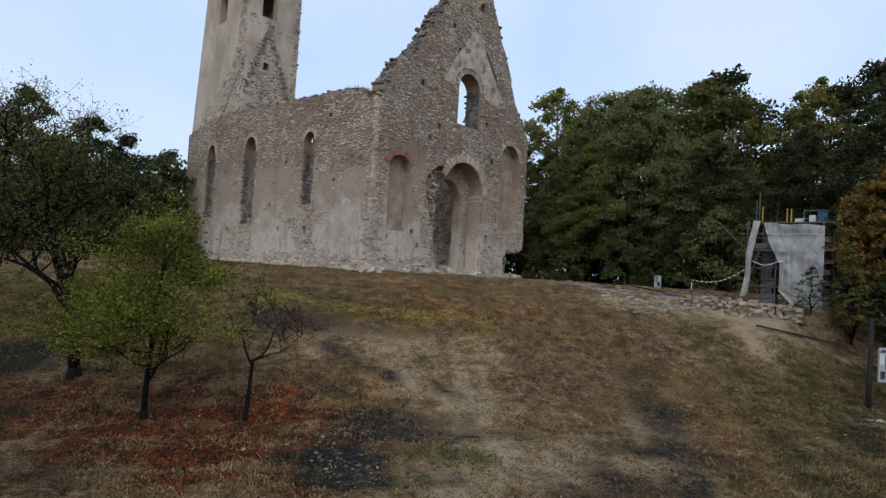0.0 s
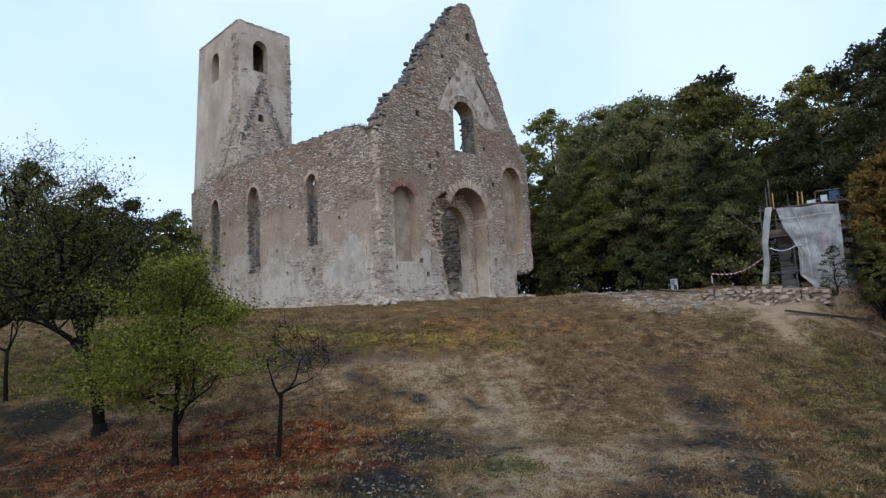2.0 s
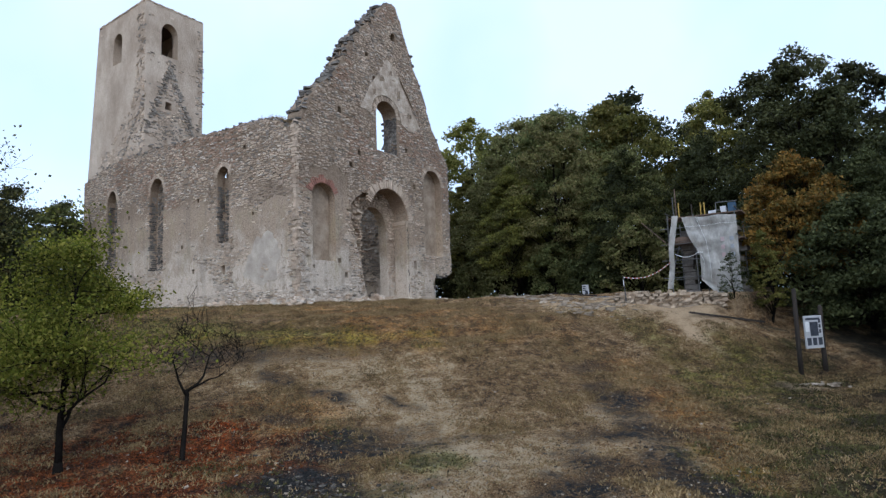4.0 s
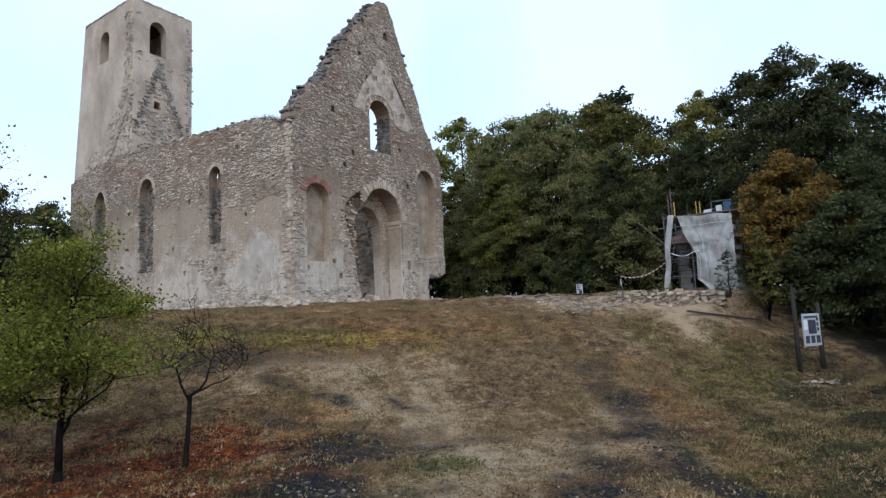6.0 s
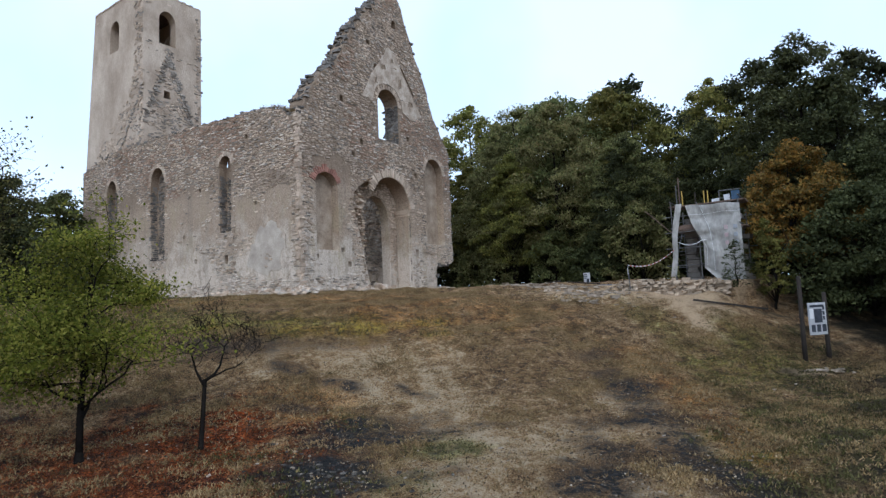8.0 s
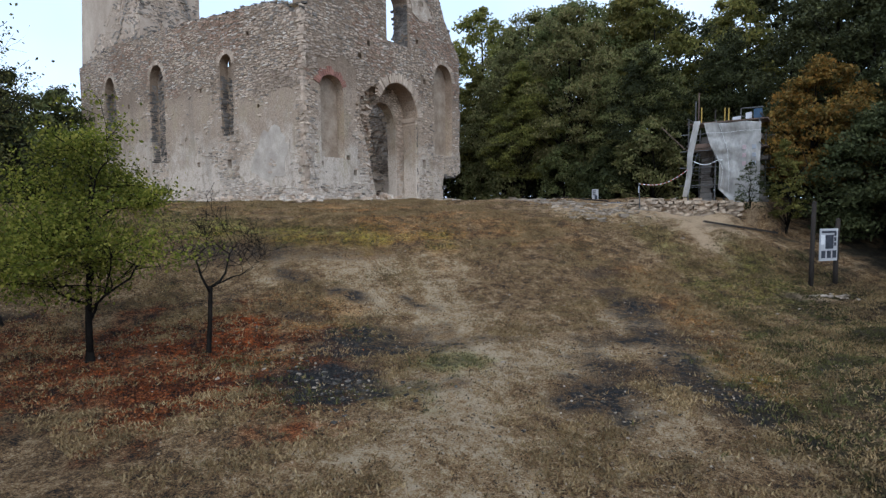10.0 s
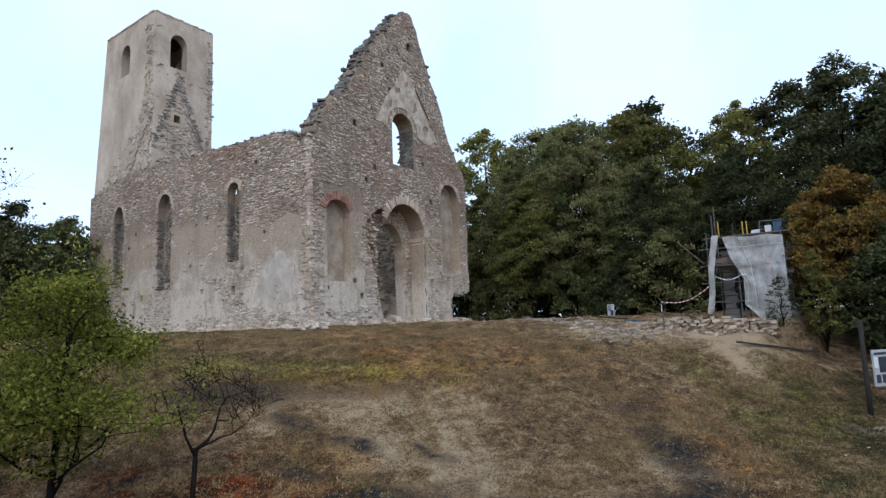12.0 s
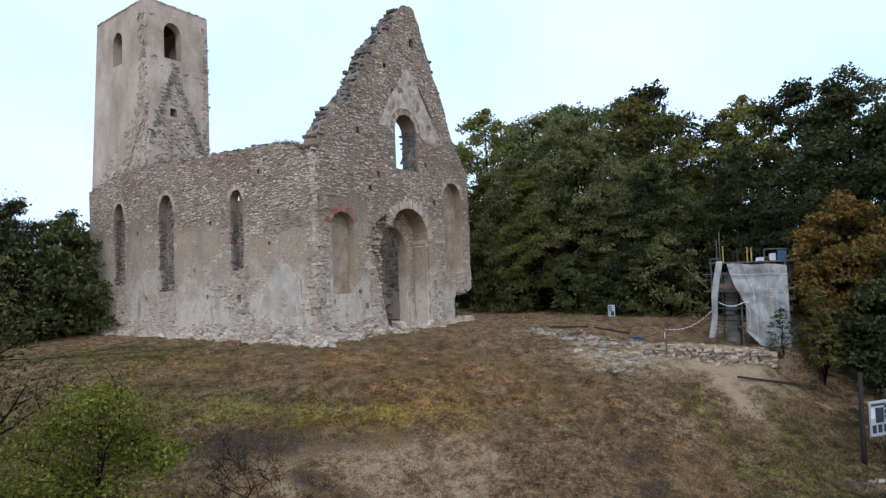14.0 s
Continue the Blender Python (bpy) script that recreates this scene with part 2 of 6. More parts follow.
# ---- ground: one sheet, a plateau round the church that falls away towards the clearing ----
FALL_S = [-400, -40, -24, -19, -16.5, -14.9, -13.3, -11.4, -9, -4, 2, 12, 60, 400]
FALL_Z = [-1.0, -0.1, -0.02, -0.63, -1.5, -2.1, -2.65, -3.05, -3.2, -3.5, -4.0, -5.0, -9.0, -20.0]
FINE_S = np.arange(-400, 400, 0.1)
FINE_Z = np.convolve(np.pad(np.interp(FINE_S, FALL_S, FALL_Z), 8, mode="edge"), np.ones(17) / 17, mode="valid")


def ground_z(x, y, rough=True):
    x, y = np.asarray(x, float), np.asarray(y, float)
    z = np.interp((x - y) / math.sqrt(2), FINE_S, FINE_Z)
    if rough:
        z = z + 0.05 * np.sin(0.9 * x + 1.3 * y) * np.sin(1.1 * x - 0.7 * y) + 0.025 * np.sin(2.9 * x - 2.2 * y + 1) + 0.015 * np.sin(6.1 * x + 5.3 * y) + 0.012 * np.sin(11.3 * x - 8.7 * y) * np.sin(9.1 * y + 3 * x)
    # a bank below the dry wall, a dip at the information board, and a level terrace behind the dry wall
    z = z + 0.34 * np.exp(-((x + 2.8) / 2.2) ** 2 - ((y - 21.2) / 1.2) ** 2) - 0.16 * np.exp(-((x - 0.4) / 1.2) ** 2 - ((y - 19.6) / 1.2) ** 2)
    z = z + 0.3 * np.exp(-((x + 2.4) / 0.8) ** 2 - ((y - 22.15) / 0.4) ** 2)
    behind = np.clip((y - 21.98 - 0.155 * (x + 5.5)) / 0.3, 0, 1) * np.clip((-0.7 - x) / 0.7, 0, 1) * np.clip(28.5 - y, 0, 1)
    return z + behind * np.maximum(0, -0.28 - z)


def gz(x, y):
    return float(ground_z(x, y))


def spot(x, y, cx, cy, rx, ry, turn=0.0, edge=0.45):
    """1 inside an uneven oval on the ground, 0 outside."""
    a = radians(turn)
    u, v = (x - cx) * math.cos(a) + (y - cy) * math.sin(a), -(x - cx) * math.sin(a) + (y - cy) * math.cos(a)
    w = 0.3 * np.sin(2.3 * x + 1.7 * y) + 0.24 * np.sin(4.7 * x - 3.9 * y + 1) + 0.2 * np.sin(7.7 * y + 6.9 * x) + 0.12 * np.sin(13 * x - 11 * y)
    d = np.sqrt((u / rx) ** 2 + (v / ry) ** 2) + w
    return np.clip((1 + edge - d) / (2 * edge), 0, 1)


def any_of(*a):
    return np.maximum.reduce(a)


def burn_mask(x, y):
    return any_of(spot(x, y, -5.9, 7.45, 1.25, 0.7, 20), spot(x, y, -6.5, 9.3, 1.1, 0.95, 35) * 0.95, spot(x, y, -7.1, 8.5, 0.6, 0.4, 0) * 0.8,
                  spot(x, y, -10.4, 10.7, 0.65, 0.22, 10) * 0.75, spot(x, y, -9.0, 10.8, 0.8, 0.18, 8) * 0.75, spot(x, y, -7.55, 11.5, 0.5, 0.18, 0) * 0.8,
                  spot(x, y, -9.05, 9.45, 0.6, 0.3, 20) * 0.7, spot(x, y, -2.85, 12.3, 0.8, 0.32, 40) * 0.95, spot(x, y, -3.2, 14.7, 0.7, 0.3, 30) * 0.8, spot(x, y, -1.5, 13.1, 0.9, 0.3, -50) * 0.6, spot(x, y, -1.3, 10.6, 0.7, 0.35, 10) * 0.95, spot(x, y, -5.0, 10.9, 0.6, 0.2, 20) * 0.6, spot(x, y, -4.7, 9.5, 0.4, 0.2, 0) * 0.5,
                  spot(x, y, -10.6, 12.3, 1.8, 0.4, 48) * 0.4, spot(x, y, -12.9, 10.4, 2.2, 0.5, 42) * 0.6, spot(x, y, -3.3, 14.2, 1.2, 0.5, -48) * 0.65,
                  spot(x, y, -2.4, 12.9, 1.2, 0.4, -55) * 0.7, spot(x, y, -1.5, 11.3, 1.2, 0.4, -60) * 0.75, spot(x, y, -0.7, 10.2, 1.0, 0.6, -45) * 0.85,
                  spot(x, y, -2.3, 9.2, 0.7, 0.7, 0) * 0.9, spot(x, y, -2.6, 10.7, 0.7, 0.35, -50) * 0.85, spot(x, y, -15.3, 4.5, 1.7, 0.6, 30) * 0.9,
                  spot(x, y, -4.3, 16.3, 0.8, 0.25, 40) * 0.5, spot(x, y, -13.5, 3.0, 1.6, 0.6, 20) * 0.6)


def path_mask(x, y):
    return any_of(spot(x, y, -13.0, 12.2, 3.6, 0.4, 35) * 0.55, spot(x, y, -9.5, 12.2, 2.2, 1.1, 40) * 0.75, spot(x, y, -7.3, 11.4, 1.6, 0.9, 20) * 0.85, spot(x, y, -5.2, 10.2, 1.5, 1.0, -10) * 0.85,
                  spot(x, y, -3.9, 8.6, 1.2, 1.6, 0) * 0.85, spot(x, y, -3.0, 6.5, 1.2, 1.4, 0) * 0.7, spot(x, y, -3.0, 11.6, 1.0, 0.6, 60) * 0.8,
                  spot(x, y, -1.8, 11.5, 0.6, 0.4, 0) * 0.6, spot(x, y, -4.1, 21.8, 1.6, 0.7, -15), spot(x, y, -2.9, 20.3, 1.0, 0.4, -45),
                  spot(x, y, -6.4, 20.9, 1.5, 0.8, 30) * 0.8, spot(x, y, -4.2, 23.0, 2.0, 0.5, 0) * 0.9, spot(x, y, 0.3, 18.4, 0.6, 0.3, 30),
                  spot(x, y, -3.4, 13.5, 0.8, 0.35, -50) * 0.9, spot(x, y, -2.0, 12.0, 0.9, 0.4, -55) * 0.9, spot(x, y, -1.2, 9.0, 0.9, 0.6, -40) * 0.7, spot(x, y, -6.2, 11.2, 1.6, 0.9, 35) * 0.8, spot(x, y, -3.9, 10.0, 1.2, 1.3, 0) * 0.9, spot(x, y, -2.5, 11.6, 0.9, 0.3, 30) * 0.9, spot(x, y, -1.3, 11.7, 0.6, 0.35, -40) * 0.8, spot(x, y, -2.95, 13.5, 0.7, 0.35, 20) * 0.8)


def litter_mask(x, y):
    return any_of(spot(x, y, -9.3, 7.3, 1.9, 1.2, 30), spot(x, y, -8.2, 6.0, 2.4, 1.4, 20), spot(x, y, -10.5, 5.4, 2.0, 1.3, 0) * 0.8,
                  spot(x, y, -12.0, 4.3, 2.4, 1.0, 20) * 0.6, spot(x, y, -7.2, 7.6, 1.0, 0.5, 30) * 0.6)


def mould_shade_mask(x, y):
    """Dark soil of rotted leaves by the trees, with tree shade painted in."""
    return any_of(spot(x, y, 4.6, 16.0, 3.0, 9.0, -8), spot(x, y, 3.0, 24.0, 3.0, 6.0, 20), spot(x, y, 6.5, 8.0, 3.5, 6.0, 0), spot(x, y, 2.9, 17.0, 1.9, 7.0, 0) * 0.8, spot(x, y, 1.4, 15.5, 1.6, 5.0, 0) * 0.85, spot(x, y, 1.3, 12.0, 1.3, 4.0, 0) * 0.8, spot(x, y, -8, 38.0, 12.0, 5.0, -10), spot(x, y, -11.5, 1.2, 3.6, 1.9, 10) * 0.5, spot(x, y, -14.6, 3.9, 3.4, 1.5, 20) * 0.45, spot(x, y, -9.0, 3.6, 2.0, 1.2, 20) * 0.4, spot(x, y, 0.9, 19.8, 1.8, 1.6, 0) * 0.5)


def orange_mask(x, y):
    return any_of(spot(x, y, -3.2, 16.2, 1.4, 0.55, -45) * 0.9, spot(x, y, -2.2, 15.0, 1.4, 0.55, -55), spot(x, y, -1.2, 13.3, 1.5, 0.5, -62), spot(x, y, -0.3, 11.6, 1.1, 0.45, -62), spot(x, y, -9.2, 10.0, 1.0, 0.5, 20) * 0.6,
                  spot(x, y, -13.0, 16.5, 3.4, 1.6, 35) * 0.8, spot(x, y, -10.5, 15.0, 2.5, 1.5, 40) * 0.9, spot(x, y, -8.5, 17.5, 2.0, 1.4, 0) * 0.6,
                  spot(x, y, -8.7, 9.0, 1.2, 0.6, 20), spot(x, y, -10.9, 13.4, 3.4, 0.5, 40) * 0.75, spot(x, y, -7.6, 7.9, 0.9, 0.4, 30) * 0.7,
                  spot(x, y, -19.0, 12.5, 3.0, 1.5, 20) * 0.4)


def green_mask(x, y):
    return any_of(spot(x, y, -13.8, 11.6, 4.8, 0.75, 35), spot(x, y, -11.6, 13.2, 2.2, 0.5, 35) * 0.8, spot(x, y, -17.0, 10.2, 2.5, 1.2, 30) * 0.7, spot(x, y, -12.4, 12.4, 1.5, 0.4, 40) * 0.6, spot(x, y, -7.8, 7.3, 0.8, 0.35, 20) * 0.8,
                  spot(x, y, -6.2, 6.8, 0.8, 0.4, 0) * 0.6, spot(x, y, 0.9, 13.5, 1.5, 3.6, 0), spot(x, y, -0.8, 18.2, 1.6, 2.2, 0) * 0.9,
                  spot(x, y, -3.7, 19.4, 1.6, 0.6, -45) * 0.5, spot(x, y, -7.2, 9.6, 0.8, 0.4, 0) * 0.45, spot(x, y, -18.5, 5.5, 3.8, 1.9, 30) * 0.9,
                  spot(x, y, -14.0, 2.0, 4.0, 1.6, 0) * 0.6, spot(x, y, -24.0, 12.0, 5.0, 2.0, 20) * 0.7, spot(x, y, -5.0, 7.6, 0.7, 0.5, 0) * 0.5, spot(x, y, -5.0, 9.3, 0.8, 0.5, 20) * 0.6)


def sand_mask(x, y):
    return any_of(spot(x, y, -3.3, 21.4, 1.5, 0.75, 12), spot(x, y, -4.2, 21.7, 1.5, 0.6, -15), spot(x, y, -2.9, 20.3, 1.0, 0.3, -48), spot(x, y, -4.0, 22.7, 1.8, 0.5), spot(x, y, -7.2, 21.3, 1.9, 0.6, 25) * 0.6, spot(x, y, 0.3, 18.4, 0.6, 0.22, 35))


def ground_axis(lo, hi, fine_lo, fine_hi, step):
    inner = list(np.arange(fine_lo, fine_hi + 1e-6, step))
    out, d = [], step
    a = fine_hi
    while a < hi:
        d *= 1.25
        a += d
        out.append(min(a, hi))
    back, d, a = [], step, fine_lo
    while a > lo:
        d *= 1.25
        a -= d
        back.append(max(a, lo))
    return np.array(back[::-1] + inner + out)


def build_ground():
    gx, gy = ground_axis(-400, 400, -30, 8, 0.16), ground_axis(-400, 400, -4, 28, 0.16)
    xx, yy = np.meshgrid(gx, gy)
    zz = ground_z(xx, yy)
    nx, ny = len(gx), len(gy)
    v = np.stack([xx, yy, zz], -1).reshape(-1, 3)
    i = (np.arange(ny - 1)[:, None] * nx + np.arange(nx - 1)[None, :]).ravel()
    f = np.stack([i, i + 1, i + nx + 1, i + nx], 1)
    me = bpy.data.meshes.new("ground")
    me.vertices.add(len(v))
    me.vertices.foreach_set("co", v.ravel())
    me.loops.add(f.size)
    me.loops.foreach_set("vertex_index", f.ravel())
    me.polygons.add(len(f))
    me.polygons.foreach_set("loop_start", np.arange(0, f.size, 4))
    me.polygons.foreach_set("use_smooth", np.ones(len(f), bool))
    me.update(calc_edges=True)
    for key, fn in (("burn", burn_mask), ("path", path_mask), ("litter", litter_mask), ("orange", orange_mask), ("green", green_mask), ("sand", sand_mask), ("mould_shade", mould_shade_mask)):
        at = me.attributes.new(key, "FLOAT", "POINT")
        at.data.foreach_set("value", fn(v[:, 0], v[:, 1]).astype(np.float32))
    m = bpy.data.materials.new("clearing_soil")
    m.use_nodes = True
    n, l = m.node_tree.nodes, m.node_tree.links
    p = n["Principled BSDF"]
    p.inputs["Roughness"].default_value, p.inputs["Specular IOR Level"].default_value = 0.95, 0.15
    geo = n.new("ShaderNodeNewGeometry")

    def noisy(scale, detail=6.0, rough=0.65):
        t = n.new("ShaderNodeTexNoise")
        t.inputs["Scale"].default_value, t.inputs["Detail"].default_value, t.inputs["Roughness"].default_value = scale, detail, rough
        l.new(geo.outputs["Position"], t.inputs["Vector"])
        return t.outputs["Fac"]

    def ramp(fac, stops):
        r = n.new("ShaderNodeValToRGB")
        for k, (at, c) in enumerate(stops):
            e = r.color_ramp.elements[k] if k < 2 else r.color_ramp.elements.new(1.0)
            e.position, e.color = at, (*c, 1)
        l.new(fac, r.inputs["Fac"])
        return r.outputs["Color"]

    def calc(op, a, b):
        t = n.new("ShaderNodeMath")
        t.operation, t.use_clamp = op, True
        for k, q in enumerate((a, b)):
            if isinstance(q, float):
                t.inputs[k].default_value = q
            else:
                l.new(q, t.inputs[k])
        return t.outputs[0]

    def over(base, top, fac):
        t = n.new("ShaderNodeMix")
        t.data_type = "RGBA"
        l.new(fac, t.inputs[0])
        l.new(base, t.inputs[6])
        l.new(top, t.inputs[7])
        return t.outputs[2]

    def plain(op, a, b):
        t = n.new("ShaderNodeMath")
        t.operation = op
        for k, q in enumerate((a, b)):
            if isinstance(q, (int, float)):
                t.inputs[k].default_value = q
            else:
                l.new(q, t.inputs[k])
        return t.outputs[0]

    def mask(key):
        t = n.new("ShaderNodeAttribute")
        t.attribute_name = key
        return t.outputs["Fac"]

    broad, mid, fine = noisy(0.45, 4.0), noisy(2.6, 10.0, 0.72), noisy(34.0, 8.0, 0.85)
    # how dark or pale the ground is: noise at three scales, trodden pale on the path, sooty where fires were
    tone = plain("ADD", plain("MULTIPLY", plain("SUBTRACT", mid, 0.5), 1.2), plain("MULTIPLY", plain("SUBTRACT", fine, 0.5), 2.3))
    tone = plain("ADD", tone, plain("MULTIPLY", plain("SUBTRACT", broad, 0.5), 0.35))
    grit = noisy(9.0, 8.0, 0.75)
    tone = plain("ADD", tone, plain("MULTIPLY", plain("SUBTRACT", grit, 0.5), 1.1))
    tone = plain("ADD", tone, plain("MULTIPLY", mask("path"), 0.3))
    blot = calc("ADD", plain("MULTIPLY", plain("SUBTRACT", mid, 0.4), 6.5), plain("MULTIPLY", plain("SUBTRACT", grit, 0.5), 5.5))
    soot = plain("MULTIPLY", mask("burn"), plain("MULTIPLY", blot, 0.2))
    tone = plain("ADD", plain("SUBTRACT", tone, soot), 0.5)
    tone = plain("SUBTRACT", tone, plain("MULTIPLY", mask("litter"), 0.2))
    col = ramp(tone, [(0.12, (0.012, 0.012, 0.012)), (0.27, (0.042, 0.032, 0.022)), (0.43, (0.152, 0.088, 0.037)), (0.57, (0.284, 0.17, 0.075)), (0.7, (0.432, 0.292, 0.146)), (0.88, (0.58, 0.46, 0.305))])

    def tint(col, key, c, gain):
        """Grass of another hue, or fallen leaves, uneven within its patch."""
        t = n.new("ShaderNodeMix")
        t.data_type, t.blend_type = "RGBA", "MULTIPLY"
        l.new(calc("MULTIPLY", mask(key), plain("ADD", plain("MULTIPLY", mid, gain * 1.6), -0.05)), t.inputs[0])
        l.new(col, t.inputs[6])
        t.inputs[7].default_value = (*c, 1)
        return t.outputs[2]

    col = tint(col, "orange", (1.28, 0.97, 0.58), 1.2)
    col = tint(col, "green", (0.76, 0.96, 0.44), 1.2)
    col = over(col, ramp(tone, [(0.25, (0.33, 0.225, 0.125)), (0.8, (0.56, 0.41, 0.255))]), calc("MULTIPLY", mask("sand"), plain("MULTIPLY", mid, 2.4)))
    col = tint(col, "litter", (1.25, 0.5, 0.22), 1.3)
    col = tint(col, "path", (1.06, 1.03, 1.0), 1.0)
    # old fire places: soot broken up by pale ash and stems
    ash = noisy(11.0, 10.0, 0.85)
    col = over(col, ramp(ash, [(0.4, (0.014, 0.014, 0.014)), (0.53, (0.036, 0.034, 0.032)), (0.62, (0.1, 0.094, 0.086)), (0.74, (0.32, 0.3, 0.27))]), calc("MULTIPLY", mask("burn"), plain("ADD", plain("MULTIPLY", blot, 1.0), 0.3)))
    # tree shade painted into the ground colour, along with the dark leaf soil
    col = over(col, ramp(tone, [(0.3, (0.016, 0.014, 0.009)), (0.75, (0.06, 0.048, 0.028))]), mask("mould_shade"))
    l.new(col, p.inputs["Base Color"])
    b = n.new("ShaderNodeBump")
    b.inputs["Strength"].default_value, b.inputs["Distance"].default_value = 1.0, 0.14
    l.new(plain("ADD", fine, plain("MULTIPLY", grit, 0.9)), b.inputs["Height"])
    l.new(b.outputs["Normal"], p.inputs["Normal"])
    me.materials.append(m)
    return tagged(new("ground", me), "dry trampled grass slope with burnt patches and bare soil", "ground", kind="structure")


build_ground()

# ---- the ruined church ----
XF, YS = -17.4, 17.2          # outer faces of the west front (x) and of the long wall (y)
rng = random.Random(7)


def wob(u, v, s=1.0, k=0.0):
    return noise.noise(Vector((u * s, v * s, 3.7 + k)))


def arch(a, b, bottom, spring, crown, n=10):
    """The outline of an arched opening, from its lower left corner round."""
    c, r, h = (a + b) / 2, (b - a) / 2, crown - spring
    return [(a, bottom), (b, bottom)] + [(c + r * math.cos(math.pi * k / n), spring + h * math.sin(math.pi * k / n)) for k in range(n + 1)]


def ragged(points, step, amp, r, closed=False):
    """The same outline broken up into short, uneven steps."""
    out = []
    for (a, b), (c, d) in zip(points, points[1:]):
        n = max(1, int(math.hypot(c - a, d - b) / step))
        for k in range(n):
            t = k / n
            out.append((a + (c - a) * t + (r.uniform(-amp, amp) if k else 0), b + (d - b) * t + (r.uniform(-amp, amp) if k else 0)))
    out.append(points[-1])
    return out


def wall_layer(heap, outline, holes, place, d0, d1):
    """A slab with openings cut through it, between the depths d0 and d1 behind the face."""
    bm = bmesh.new()
    for loop in [outline] + holes:
        vs = [bm.verts.new((u, v, 0)) for u, v in loop]
        for k in range(len(vs)):
            bm.edges.new((vs[k], vs[(k + 1) % len(vs)]))
    bmesh.ops.triangle_fill(bm, use_beauty=True, edges=bm.edges[:])
    bm.verts.index_update()
    flat = [v.co.copy() for v in bm.verts]
    n = len(flat)
    tris = []
    for f in bm.faces:
        i = [v.index for v in f.verts]
        a, b, c = (flat[k] for k in i)
        if (b - a).cross(c - a).z < 0:
            i.reverse()
        tris.append(tuple(i))
    rim = {}
    for t in tris:
        for k in range(3):
            rim[(t[k], t[(k + 1) % 3])] = 1
    v = [place(p.x, p.y, d0) for p in flat] + [place(p.x, p.y, d1) for p in flat]
    f = list(tris) + [tuple(k + n for k in reversed(t)) for t in tris]
    f += [(b, a, a + n, b + n) for a, b in rim if (b, a) not in rim]
    bm.free()
    heap.add((v, f))


def flat_panel(outline, place, d):
    """The closed back of a blind niche."""
    return [place(u, v, d) for u, v in outline], [tuple(range(len(outline)))]


def in_poly(u, v, poly):
    hit = False
    for (a, b), (c, d) in zip(poly, poly[1:] + poly[:1]):
        if (b > v) != (d > v) and u < (c - a) * (v - b) / (d - b) + a:
            hit = not hit
    return hit


def stone_piece(u, v, w, h, proud, place, r, d0=0.04):
    """One rubble stone: an uneven five- or six-sided block bedded in the face, its front smaller than its bed and tilted."""
    n = r.choice((4, 5, 5, 6))
    lean, tip = r.gauss(0, 0.06), r.uniform(-0.5, 0.5)
    c = []
    for k in range(n):
        t = 2 * math.pi * (k + r.uniform(-0.22, 0.22) + 0.5) / n
        s = r.uniform(0.85, 1.12) / max(abs(math.cos(t)), abs(math.sin(t)), 0.78)
        a, b = s * math.cos(t), s * math.sin(t)
        c.append((a * w / 2 + lean * b * h, b * h / 2 + lean * a * w * 0.5))
    s = r.uniform(0.76, 0.93)
    vs = [place(u + a, v + b, d0) for a, b in c] + [place(u + a * s, v + b * s, -proud * (1 + tip * b / h + r.uniform(-0.25, 0.25))) for a, b in c]
    return vs, [tuple(range(n, 2 * n))] + [(k, (k + 1) % n, n + (k + 1) % n, n + k) for k in range(n)]


def lay_stones(u0, u1, v0, v1, ok, expose, r, course=(0.046, 0.088), width=(0.1, 0.34)):
    """Rows of (u, v, w, h) for rubble laid in wavy courses where ok() holds and expose() lets it show."""
    out, v = [], v0
    while v < v1:
        h = r.uniform(*course)
        u = u0 + r.uniform(0, 0.2)
        while u < u1:
            w = r.uniform(*width)
            cu, cv = u + w / 2, v + h / 2 + 0.07 * math.sin(1.7 * u + v * 3) + 0.03 * math.sin(4.1 * u + 1.3) + r.uniform(-0.03, 0.03)
            hh = h * r.uniform(0.65, 1.3)
            if ok(cu - w / 2, cv) and ok(cu + w / 2, cv) and ok(cu, cv + hh / 2) and ok(cu, cv - hh / 2) and r.random() < expose(cu, cv):
                out.append((cu, cv, w, hh))
            u += w + r.uniform(0.0, 0.03)
        v += h
    return out


